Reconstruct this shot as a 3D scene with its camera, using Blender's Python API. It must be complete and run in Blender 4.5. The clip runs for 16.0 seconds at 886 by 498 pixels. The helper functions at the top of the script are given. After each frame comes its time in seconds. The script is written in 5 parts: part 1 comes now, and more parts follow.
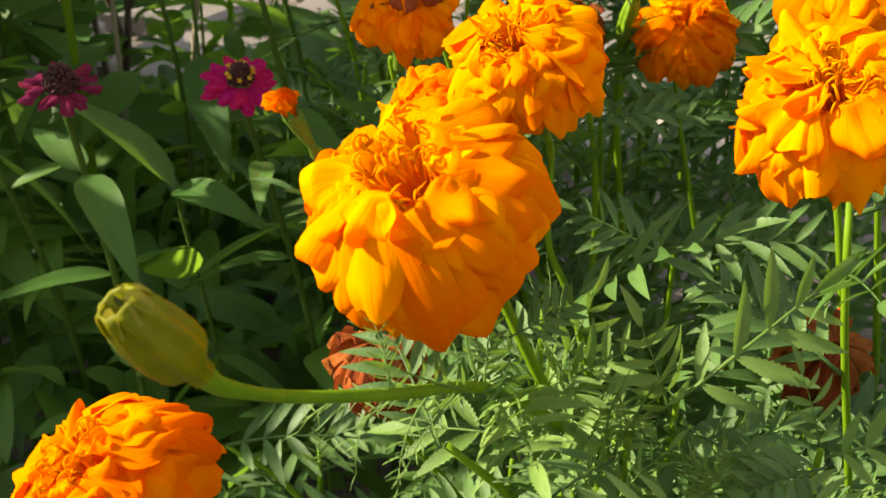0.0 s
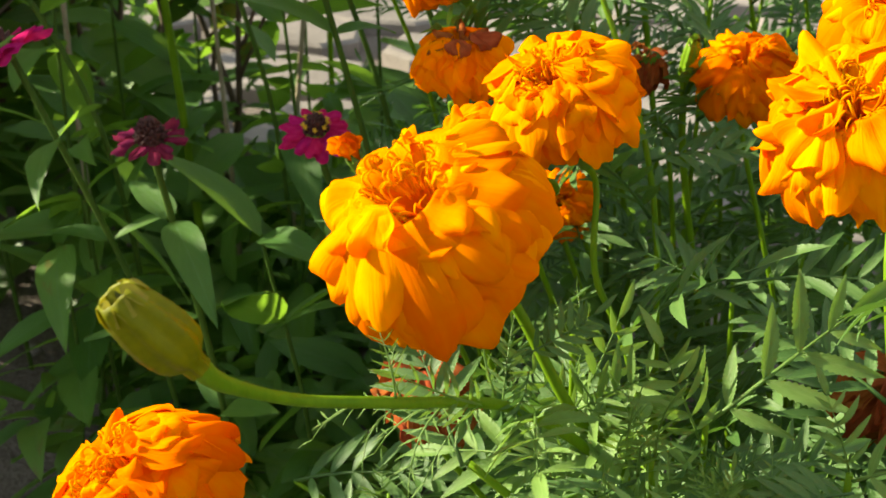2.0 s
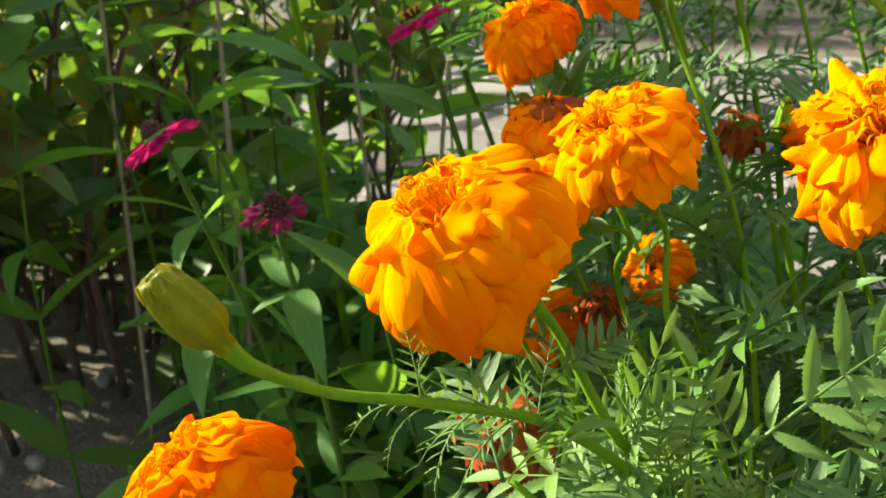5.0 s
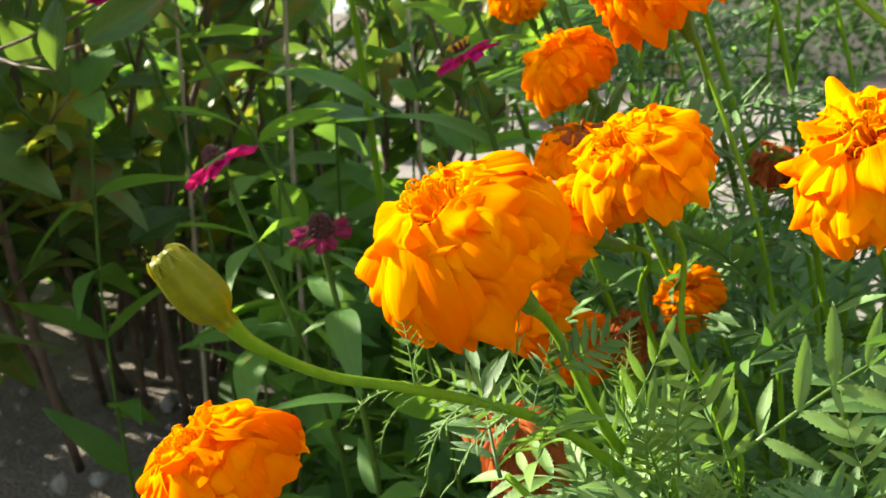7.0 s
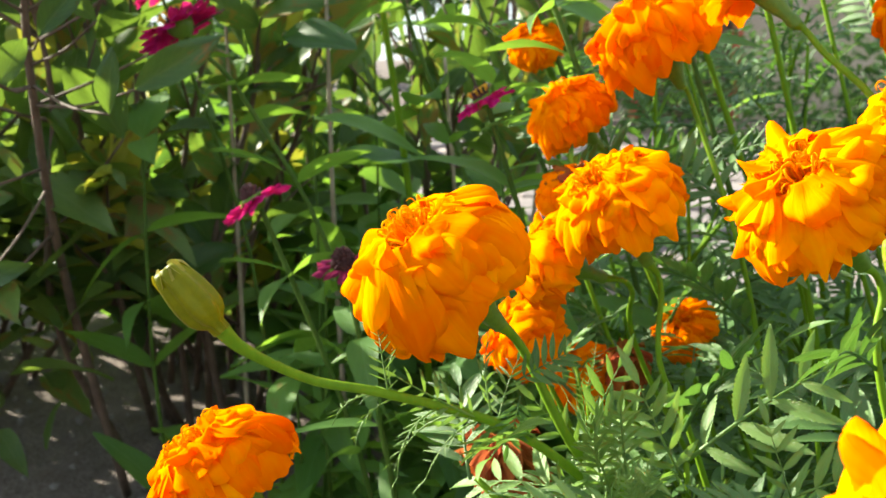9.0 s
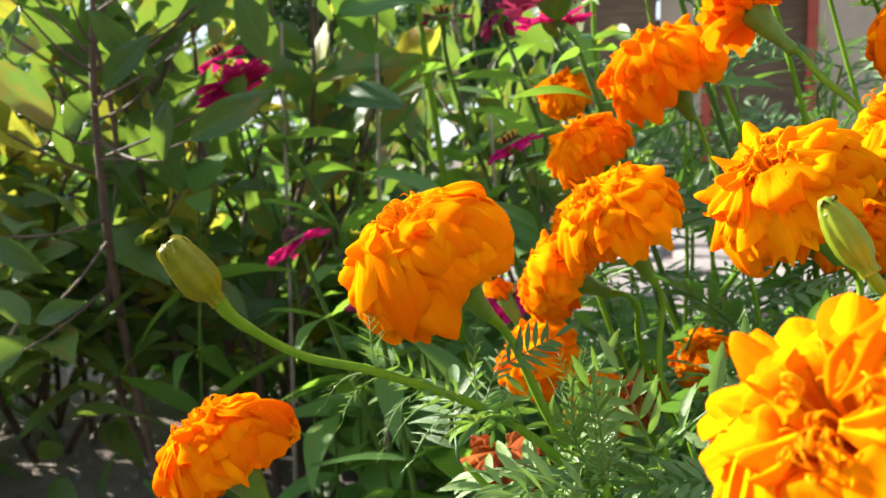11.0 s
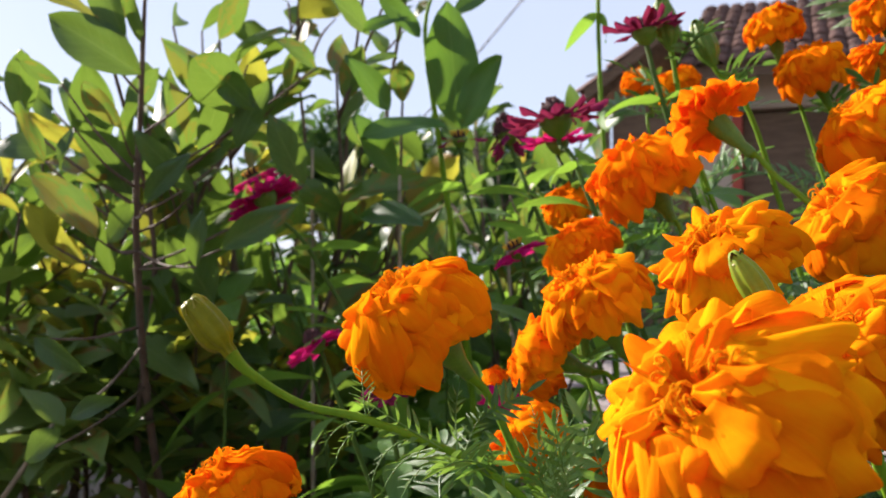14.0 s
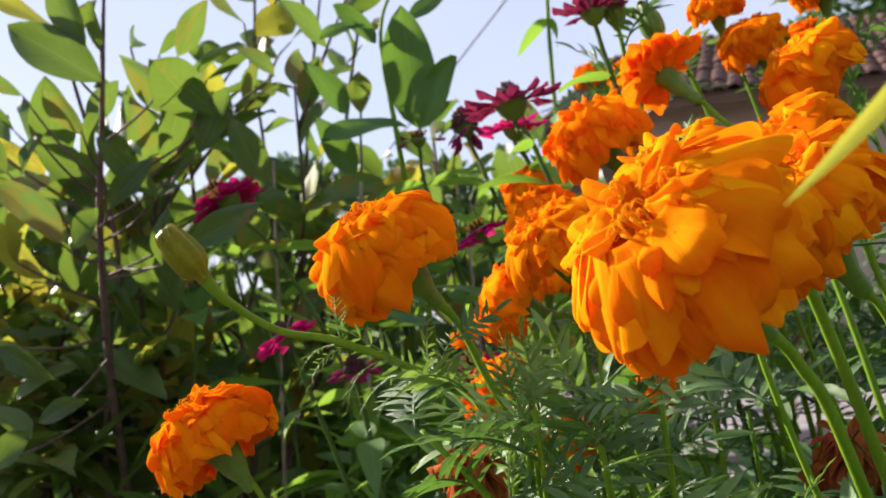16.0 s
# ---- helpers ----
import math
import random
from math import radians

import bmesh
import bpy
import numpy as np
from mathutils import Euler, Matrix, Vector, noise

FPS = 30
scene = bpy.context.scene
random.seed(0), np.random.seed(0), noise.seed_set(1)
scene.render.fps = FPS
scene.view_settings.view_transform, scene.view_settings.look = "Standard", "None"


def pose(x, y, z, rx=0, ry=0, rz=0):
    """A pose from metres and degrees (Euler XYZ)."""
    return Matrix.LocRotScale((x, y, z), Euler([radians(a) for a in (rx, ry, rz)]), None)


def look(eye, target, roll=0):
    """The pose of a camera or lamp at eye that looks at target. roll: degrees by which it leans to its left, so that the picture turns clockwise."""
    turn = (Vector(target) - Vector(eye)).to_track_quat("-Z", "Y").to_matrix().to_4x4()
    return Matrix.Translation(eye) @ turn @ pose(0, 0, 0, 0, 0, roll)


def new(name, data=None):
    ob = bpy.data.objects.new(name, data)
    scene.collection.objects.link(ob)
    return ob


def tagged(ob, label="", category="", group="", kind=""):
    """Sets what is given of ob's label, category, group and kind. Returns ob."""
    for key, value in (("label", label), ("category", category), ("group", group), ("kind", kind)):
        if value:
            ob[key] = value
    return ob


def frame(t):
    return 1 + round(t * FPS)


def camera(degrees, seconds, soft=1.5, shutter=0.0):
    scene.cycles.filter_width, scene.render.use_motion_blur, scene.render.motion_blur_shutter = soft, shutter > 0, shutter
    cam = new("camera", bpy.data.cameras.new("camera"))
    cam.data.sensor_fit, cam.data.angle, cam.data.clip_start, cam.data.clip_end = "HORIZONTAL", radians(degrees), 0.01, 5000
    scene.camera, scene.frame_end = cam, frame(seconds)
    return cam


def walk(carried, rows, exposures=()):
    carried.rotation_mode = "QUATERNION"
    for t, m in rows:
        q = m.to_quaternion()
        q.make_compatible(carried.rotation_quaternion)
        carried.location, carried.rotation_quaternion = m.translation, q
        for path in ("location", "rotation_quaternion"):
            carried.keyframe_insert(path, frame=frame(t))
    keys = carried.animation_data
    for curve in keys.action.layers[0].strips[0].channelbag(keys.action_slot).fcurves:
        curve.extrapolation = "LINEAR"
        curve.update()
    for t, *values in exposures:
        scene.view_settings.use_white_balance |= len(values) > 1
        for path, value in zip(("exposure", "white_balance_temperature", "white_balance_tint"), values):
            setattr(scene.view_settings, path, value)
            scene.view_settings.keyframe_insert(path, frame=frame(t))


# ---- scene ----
# camera and its way: from above the flower head, sinking and swinging to the right
cam = camera(48.5, 16.0)
cam.data.dof.use_dof = True
cam.data.dof.focus_distance = 0.30
cam.data.dof.aperture_fstop = 30.0
PATH = [
    (0, (0.0289, -0.0138, 0.5253), (-0.0724, 0.8742, 0.0767), 6.39),
    (0.5, (0.0403, -0.0149, 0.5201), (-0.1145, 0.8681, 0.0770), 4.52),
    (1, (0.0430, -0.0158, 0.5187), (-0.1331, 0.8679, 0.0849), 4.63),
    (1.5, (0.0497, -0.0191, 0.5201), (-0.1533, 0.8676, 0.1048), 3.72),
    (2, (0.0600, -0.0209, 0.5192), (-0.1741, 0.8677, 0.1247), 2.79),
    (2.5, (0.0684, -0.0229, 0.5088), (-0.2028, 0.8643, 0.1357), 1.24),
    (3, (0.0776, -0.0245, 0.5120), (-0.2192, 0.8626, 0.1586), 0.83),
    (3.5, (0.0841, -0.0223, 0.5039), (-0.2556, 0.8569, 0.1698), -0.24),
    (4, (0.0881, -0.0247, 0.5077), (-0.2818, 0.8484, 0.1901), -0.16),
    (6.5, (0.1296, -0.0415, 0.4882), (-0.3447, 0.8048, 0.2456), -1.10),
    (7, (0.1328, -0.0398, 0.4909), (-0.3580, 0.7992, 0.2559), -0.27),
    (7.5, (0.1516, -0.0381, 0.4905), (-0.3698, 0.7863, 0.2703), -1.91),
    (8, (0.1610, -0.0433, 0.4896), (-0.3711, 0.7762, 0.2768), -1.66),
    (8.5, (0.1581, -0.0503, 0.4828), (-0.3752, 0.7746, 0.2954), 0.14),
    (9, (0.1745, -0.0568, 0.4919), (-0.3728, 0.7583, 0.3022), -0.22),
    (11.5, (0.2129, -0.0614, 0.4556), (-0.4089, 0.7178, 0.3770), 0.14),
    (12, (0.2191, -0.0633, 0.4518), (-0.4088, 0.7125, 0.3894), 0.21),
    (12.5, (0.2338, -0.0668, 0.4487), (-0.4054, 0.7010, 0.4063), -0.04),
    (13, (0.2416, -0.0711, 0.4469), (-0.4001, 0.6956, 0.4289), 0.05),
    (13.5, (0.2505, -0.0823, 0.4419), (-0.3900, 0.6855, 0.4545), 0.36),
    (14, (0.2558, -0.0875, 0.4399), (-0.3879, 0.6768, 0.4774), 0.35),
    (14.5, (0.2564, -0.0793, 0.4311), (-0.3922, 0.6788, 0.4992), 0.02),
    (15, (0.2609, -0.0840, 0.4162), (-0.3798, 0.6788, 0.5032), -0.63),
    (15.5, (0.2608, -0.0928, 0.4054), (-0.3636, 0.6831, 0.4952), -1.35),
    (16, (0.2617, -0.0983, 0.3937), (-0.3497, 0.6889, 0.4751), -2.08),
]
walk(cam, [(t, look(eye, target, roll)) for t, eye, target, roll in PATH],
     [(0.0, 1.38, 7400, 2), (4.0, 1.62, 7000, -9), (7.0, 1.88, 6700, -2), (9.0, 2.00, 6450, 2), (12.5, 1.64, 6150, 11), (14.5, 1.27, 6150, 19), (16.0, 1.29, 6150, 20)])

# ---- light ----
SUN_AZ, SUN_EL = radians(92), radians(25)      # azimuth counted from +y towards -x
world = bpy.data.worlds.new("sky")
scene.world = world
world.use_nodes = True
wn = world.node_tree
sky = wn.nodes.new("ShaderNodeTexSky")
sky.sky_type, sky.sun_disc = "NISHITA", False
sky.sun_elevation, sky.sun_rotation = SUN_EL, -SUN_AZ
sky.air_density, sky.dust_density, sky.ozone_density = 1.0, 0.6, 1.0
veil_at = wn.nodes.new("ShaderNodeTexCoord")
veil = wn.nodes.new("ShaderNodeTexNoise")
veil.inputs["Scale"].default_value, veil.inputs["Detail"].default_value = 2.2, 5.0
wn.links.new(veil_at.outputs["Generated"], veil.inputs["Vector"])
amount = wn.nodes.new("ShaderNodeMapRange")
amount.inputs["To Min"].default_value, amount.inputs["To Max"].default_value = 0.52, 0.86
wn.links.new(veil.outputs[0], amount.inputs["Value"])
haze = wn.nodes.new("ShaderNodeMix")
haze.data_type = "RGBA"
haze.inputs[7].default_value = (6.4, 7.0, 8.0, 1)     # thin white cloud
wn.links.new(amount.outputs[0], haze.inputs[0])
wn.links.new(sky.outputs[0], haze.inputs[6])
wn.links.new(haze.outputs[2], wn.nodes["Background"].inputs[0])
wn.nodes["Background"].inputs[1].default_value = 0.055
sun_dir = Vector((-math.sin(SUN_AZ) * math.cos(SUN_EL), math.cos(SUN_AZ) * math.cos(SUN_EL), math.sin(SUN_EL)))
sun_data = bpy.data.lights.new("sun", "SUN")
sun_data.energy, sun_data.angle, sun_data.color = 5.0, radians(0.6), (1.0, 0.91, 0.76)
sun = new("sun", sun_data)
sun.matrix_world = look(sun_dir * 50, (0, 0, 0))
tagged(sun, kind="structure")

# ---- materials ----
def ramp(nt, fac, *stops):
    r = nt.nodes.new("ShaderNodeValToRGB")
    el = r.color_ramp.elements
    while len(el) < len(stops):
        el.new(0.5)
    for e, (p, c) in zip(el, stops):
        e.position, e.color = p, (*c, 1)
    nt.links.new(fac, r.inputs[0])
    return r.outputs[0]


def mixc(nt, fac, a, b, mode="MIX"):
    m = nt.nodes.new("ShaderNodeMix")
    m.data_type, m.blend_type = "RGBA", mode
    for sock, v in ((m.inputs[0], fac), (m.inputs[6], a), (m.inputs[7], b)):
        if isinstance(v, (int, float)):
            sock.default_value = v
        elif isinstance(v, tuple):
            sock.default_value = (*v, 1)
        else:
            nt.links.new(v, sock)
    return m.outputs[2]


def mth(nt, op, a, b=0.0, c=0.0):
    m = nt.nodes.new("ShaderNodeMath")
    m.operation = op
    for sock, v in zip(m.inputs, (a, b, c)):
        if isinstance(v, (int, float)):
            sock.default_value = v
        else:
            nt.links.new(v, sock)
    return m.outputs[0]


def noise_tex(nt, vec, scale, detail=4.0, rough=0.55):
    n = nt.nodes.new("ShaderNodeTexNoise")
    n.inputs["Scale"].default_value, n.inputs["Detail"].default_value, n.inputs["Roughness"].default_value = scale, detail, rough
    if vec is not None:
        nt.links.new(vec, n.inputs["Vector"])
    return n.outputs[0]


def stretch(nt, vec, s):
    m = nt.nodes.new("ShaderNodeMapping")
    m.inputs["Scale"].default_value = s
    nt.links.new(vec, m.inputs["Vector"])
    return m.outputs[0]


def surface(name, rough=0.6, spec=0.5):
    m = bpy.data.materials.new(name)
    m.use_nodes = True
    nt = m.node_tree
    b = nt.nodes["Principled BSDF"]
    b.inputs["Roughness"].default_value = rough
    b.inputs["Specular IOR Level"].default_value = spec
    return m, nt, b


def bump(nt, b, height, strength, dist):
    n = nt.nodes.new("ShaderNodeBump")
    n.inputs["Strength"].default_value, n.inputs["Distance"].default_value = strength, dist
    nt.links.new(height, n.inputs["Height"])
    nt.links.new(n.outputs[0], b.inputs["Normal"])
    return n.outputs[0]


def glow_through(nt, b, colour, fac, normal=None):
    """Thin tissue: part of the light goes through."""
    t = nt.nodes.new("ShaderNodeBsdfTranslucent")
    nt.links.new(colour, t.inputs[0])
    if normal is not None:
        nt.links.new(normal, t.inputs["Normal"])
    mx = nt.nodes.new("ShaderNodeMixShader")
    mx.inputs[0].default_value = fac
    nt.links.new(b.outputs[0], mx.inputs[1])
    nt.links.new(t.outputs[0], mx.inputs[2])
    nt.links.new(mx.outputs[0], nt.nodes["Material Output"].inputs[0])


def coords(nt):
    tc = nt.nodes.new("ShaderNodeTexCoord")
    return tc.outputs["UV"], tc.outputs["Object"]


def info_random(nt):
    return nt.nodes.new("ShaderNodeObjectInfo").outputs["Random"]


def island_random(nt):
    return nt.nodes.new("ShaderNodeNewGeometry").outputs["Random Per Island"]


def petal_mat(name, c0, c1, c2, through_col, fac, rough=0.6):
    m, nt, b = surface(name, rough, 0.0)
    uv, ob = coords(nt)
    grooves = noise_tex(nt, stretch(nt, uv, (1.2, 16, 1)), 1.0, 3)
    blot = noise_tex(nt, stretch(nt, uv, (3, 3, 1)), 1.0, 3)
    rnd = info_random(nt)
    base = ramp(nt, mth(nt, "ADD", mth(nt, "MULTIPLY", grooves, 0.35), mth(nt, "MULTIPLY", blot, 0.65)), (0.3, c0), (0.5, c1), (0.72, c2))
    hsv = nt.nodes.new("ShaderNodeHueSaturation")
    nt.links.new(mth(nt, "MULTIPLY_ADD", rnd, 0.028, 0.486), hsv.inputs["Hue"])
    nt.links.new(mth(nt, "MULTIPLY_ADD", rnd, 0.22, 0.84), hsv.inputs["Value"])
    nt.links.new(base, hsv.inputs["Color"])
    nt.links.new(hsv.outputs[0], b.inputs["Base Color"])
    n = bump(nt, b, mth(nt, "ADD", grooves, mth(nt, "MULTIPLY", blot, 0.6)), 0.5, 0.0009)
    tcol = mixc(nt, 0.55, hsv.outputs[0], through_col)
    glow_through(nt, b, tcol, fac, n)
    return m


PETAL = petal_mat("marigold_petal", (0.94, 0.212, 0.0003), (0.97, 0.298, 0.0003), (0.98, 0.385, 0.0005), (1.0, 0.335, 0.0), 0.36)
PETAL_FAR = petal_mat("orange_petal", (0.93, 0.185, 0.0005), (0.97, 0.255, 0.0005), (0.98, 0.33, 0.001), (1.0, 0.28, 0.0), 0.36, 0.5)
FLORET = petal_mat("marigold_floret", (0.90, 0.32, 0.003), (0.95, 0.42, 0.006), (0.97, 0.52, 0.01), (1.0, 0.55, 0.0), 0.4)
DRIED = petal_mat("dried_petal", (0.16, 0.045, 0.018), (0.32, 0.085, 0.025), (0.46, 0.15, 0.05), (0.55, 0.12, 0.02), 0.18, 0.75)
MAGENTA = petal_mat("zinnia_petal", (0.36, 0.008, 0.09), (0.52, 0.014, 0.14), (0.64, 0.05, 0.20), (0.75, 0.03, 0.20), 0.35, 0.55)
FADED = petal_mat("faded_zinnia_petal", (0.11, 0.011, 0.036), (0.20, 0.022, 0.066), (0.30, 0.05, 0.095), (0.42, 0.04, 0.10), 0.30, 0.75)


def leaf_mat(name, c0, c1, c2, vein, through_col, fac, rough=0.45, spec=0.5, wear=None, vfreq=9.0, own=False, wear_at=0.66):
    m, nt, b = surface(name, rough, spec)
    uv, ob = coords(nt)
    sep = nt.nodes.new("ShaderNodeSeparateXYZ")
    nt.links.new(uv, sep.inputs[0])
    u, v = sep.outputs[0], sep.outputs[1]
    av = mth(nt, "ABSOLUTE", mth(nt, "SUBTRACT", v, 0.5))
    mid = mth(nt, "LESS_THAN", av, 0.022)
    w = mth(nt, "FRACT", mth(nt, "SUBTRACT", mth(nt, "MULTIPLY", u, vfreq), mth(nt, "MULTIPLY", av, 5.0)))
    side = mth(nt, "MULTIPLY", mth(nt, "LESS_THAN", w, 0.09), 0.6)
    veins = mth(nt, "MAXIMUM", mid, side)
    rnd = info_random(nt) if own else island_random(nt)
    shift = nt.nodes.new("ShaderNodeVectorMath")
    shift.operation = "ADD"
    comb = nt.nodes.new("ShaderNodeCombineXYZ")
    nt.links.new(mth(nt, "MULTIPLY", rnd, 37.0), comb.inputs[0])
    nt.links.new(uv, shift.inputs[0])
    nt.links.new(comb.outputs[0], shift.inputs[1])
    blot = noise_tex(nt, shift.outputs[0], 3.2, 5, 0.6)
    fine = noise_tex(nt, shift.outputs[0], 26.0, 3)
    col = ramp(nt, mth(nt, "ADD", mth(nt, "MULTIPLY", blot, 0.6), mth(nt, "MULTIPLY", rnd, 0.4)), (0.25, c0), (0.5, c1), (0.75, c2))
    col = mixc(nt, mth(nt, "MULTIPLY", veins, 0.45), col, vein)
    if wear:
        spots = noise_tex(nt, shift.outputs[0], 2.3, 6, 0.65)
        f = ramp(nt, mth(nt, "ADD", spots, mth(nt, "MULTIPLY", mth(nt, "SUBTRACT", rnd, 0.5), 0.30)), (wear_at, (0, 0, 0)), (wear_at + 0.05, (1, 1, 1)))
        col = mixc(nt, f, col, wear)
    nt.links.new(col, b.inputs["Base Color"])
    n = bump(nt, b, mth(nt, "SUBTRACT", mth(nt, "MULTIPLY", fine, 0.5), mth(nt, "MULTIPLY", veins, 0.7)), 0.5, 0.0008)
    glow_through(nt, b, mixc(nt, 0.6, col, through_col), fac, n)
    return m


MLEAF = leaf_mat("marigold_leaf", (0.040, 0.098, 0.022), (0.070, 0.152, 0.034), (0.118, 0.218, 0.056), (0.17, 0.27, 0.09), (0.19, 0.40, 0.03), 0.27, 0.42, 0.5)
# for young growth, and for grown leaves painted lighter to look sunlit
MLEAF_YOUNG_LIT = leaf_mat("young_and_lit_leaf", (0.092, 0.180, 0.033), (0.148, 0.265, 0.052), (0.215, 0.345, 0.080), (0.27, 0.38, 0.12), (0.31, 0.52, 0.04), 0.30, 0.42, 0.5)
ZLEAF = leaf_mat("zinnia_leaf", (0.048, 0.125, 0.025), (0.080, 0.18, 0.036), (0.13, 0.25, 0.052), (0.13, 0.23, 0.08), (0.36, 0.60, 0.04), 0.46, 0.50, 0.3, (0.16, 0.15, 0.04), 7.0, True, 0.72)
SLEAF = leaf_mat("shrub_leaf", (0.021, 0.056, 0.015), (0.047, 0.105, 0.025), (0.096, 0.168, 0.035), (0.12, 0.18, 0.06), (0.26, 0.40, 0.035), 0.36, 0.48, 0.42, (0.20, 0.10, 0.025), 8.0, True, 0.59)
# truly yellowed leaves, and leaves whose yellow imitates sun on them
SLEAF_YELLOW = leaf_mat("yellow_and_sunlit_leaf", (0.16, 0.20, 0.03), (0.24, 0.25, 0.03), (0.36, 0.31, 0.04), (0.3, 0.3, 0.06), (0.60, 0.58, 0.05), 0.42, 0.55, 0.2, (0.22, 0.09, 0.02), 8.0, True, 0.6)
SLEAF_LOW = leaf_mat("low_shrub_leaf", (0.052, 0.108, 0.024), (0.085, 0.150, 0.032), (0.145, 0.22, 0.040), (0.15, 0.20, 0.07), (0.34, 0.46, 0.05), 0.40, 0.46, 0.45, (0.20, 0.10, 0.025), 8.0, False, 0.62)
BLEAF = leaf_mat("broad_leaf", (0.03, 0.08, 0.02), (0.045, 0.12, 0.028), (0.07, 0.16, 0.035), (0.10, 0.18, 0.05), (0.20, 0.36, 0.02), 0.34, 0.45, 0.3, None, 6.0, True)
FILL = leaf_mat("undergrowth_leaf", (0.042, 0.110, 0.021), (0.070, 0.165, 0.031), (0.13, 0.22, 0.042), (0.09, 0.16, 0.06), (0.30, 0.54, 0.04), 0.42, 0.5, 0.4, (0.14, 0.12, 0.04), 7.0, False, 0.70)
FARLEAF = leaf_mat("far_leaf", (0.025, 0.065, 0.018), (0.04, 0.09, 0.025), (0.065, 0.13, 0.03), (0.06, 0.11, 0.04), (0.12, 0.24, 0.03), 0.3, 0.6, 0.3)


def plain_mat(name, c0, c1, scale, rough=0.6, bump_s=0.3, bump_d=0.0006, spec=0.4, through_col=None, fac=0.0, sx=(1, 1, 1)):
    m, nt, b = surface(name, rough, spec)
    uv, ob = coords(nt)
    vec = stretch(nt, ob, sx)
    a, f = noise_tex(nt, vec, scale, 5), noise_tex(nt, vec, scale * 6, 3)
    col = ramp(nt, mth(nt, "ADD", mth(nt, "MULTIPLY", a, 0.7), mth(nt, "MULTIPLY", f, 0.3)), (0.3, c0), (0.7, c1))
    nt.links.new(col, b.inputs["Base Color"])
    n = bump(nt, b, f, bump_s, bump_d)
    if through_col:
        glow_through(nt, b, mixc(nt, 0.5, col, through_col), fac, n)
    return m


STEM = plain_mat("green_stem", (0.10, 0.20, 0.008), (0.18, 0.31, 0.014), 160, 0.55, 0.25, 0.0003, 0.12, (0.25, 0.4, 0.03), 0.12, (1, 1, 0.15))
ZSTEM = plain_mat("zinnia_stem", (0.04, 0.085, 0.012), (0.08, 0.14, 0.02), 120, 0.6, 0.25, 0.0003, 0.15, (0.15, 0.25, 0.03), 0.08, (1, 1, 0.15))
CALYX = plain_mat("calyx_green", (0.075, 0.15, 0.015), (0.14, 0.24, 0.025), 120, 0.45, 0.25, 0.0003, 0.25, (0.2, 0.35, 0.03), 0.10)
BUDSKIN = plain_mat("bud_skin", (0.11, 0.12, 0.0015), (0.21, 0.195, 0.003), 110, 0.45, 0.3, 0.0003, 0.14, (0.40, 0.38, 0.01), 0.08)
FRESHBUD = plain_mat("fresh_bud_skin", (0.13, 0.20, 0.008), (0.26, 0.32, 0.016), 110, 0.45, 0.3, 0.0003, 0.2, (0.45, 0.5, 0.02), 0.14)
BUDTIP = plain_mat("bud_tip", (0.17, 0.155, 0.006), (0.32, 0.26, 0.012), 200, 0.5, 0.2, 0.0003, 0.4, (0.6, 0.5, 0.02), 0.2)
# near-black green: shade of the bud's open mouth, put into colour
BUDDARK = plain_mat("bud_mouth_shade", (0.03, 0.04, 0.006), (0.09, 0.09, 0.012), 300, 0.7)
CONE = plain_mat("seed_cone", (0.035, 0.012, 0.014), (0.10, 0.035, 0.03), 220, 0.8, 0.8, 0.001)
POLLEN = plain_mat("pollen_yellow", (0.55, 0.30, 0.01), (0.75, 0.48, 0.03), 260, 0.7, 0.6, 0.0006)
TWIG = plain_mat("twig_bark", (0.06, 0.038, 0.025), (0.15, 0.10, 0.07), 60, 0.8, 0.6, 0.001)
STRAW = plain_mat("dry_stalk", (0.20, 0.16, 0.10), (0.36, 0.30, 0.21), 60, 0.7, 0.4, 0.0006, 0.3)
BARK = plain_mat("tree_bark", (0.05, 0.04, 0.03), (0.13, 0.10, 0.08), 6, 0.9, 0.8, 0.02)
CABLE = plain_mat("cable_rubber", (0.10, 0.10, 0.11), (0.16, 0.16, 0.17), 4, 0.6)


def soil_mat():
    m, nt, b = surface("garden_soil", 0.95, 0.2)
    uv, ob = coords(nt)
    big, mid, fine = noise_tex(nt, ob, 2.5, 5), noise_tex(nt, ob, 30, 6, 0.65), noise_tex(nt, ob, 220, 4)
    col = ramp(nt, mth(nt, "ADD", mth(nt, "MULTIPLY", big, 0.4), mth(nt, "MULTIPLY", mid, 0.6)), (0.3, (0.09, 0.066, 0.056)), (0.5, (0.17, 0.132, 0.118)), (0.72, (0.26, 0.215, 0.195)))
    col = mixc(nt, 0.35, col, ramp(nt, fine, (0.35, (0.06, 0.05, 0.04)), (0.65, (0.30, 0.26, 0.23))))
    nt.links.new(col, b.inputs["Base Color"])
    bump(nt, b, mth(nt, "ADD", mid, mth(nt, "MULTIPLY", fine, 0.4)), 0.9, 0.012)
    return m


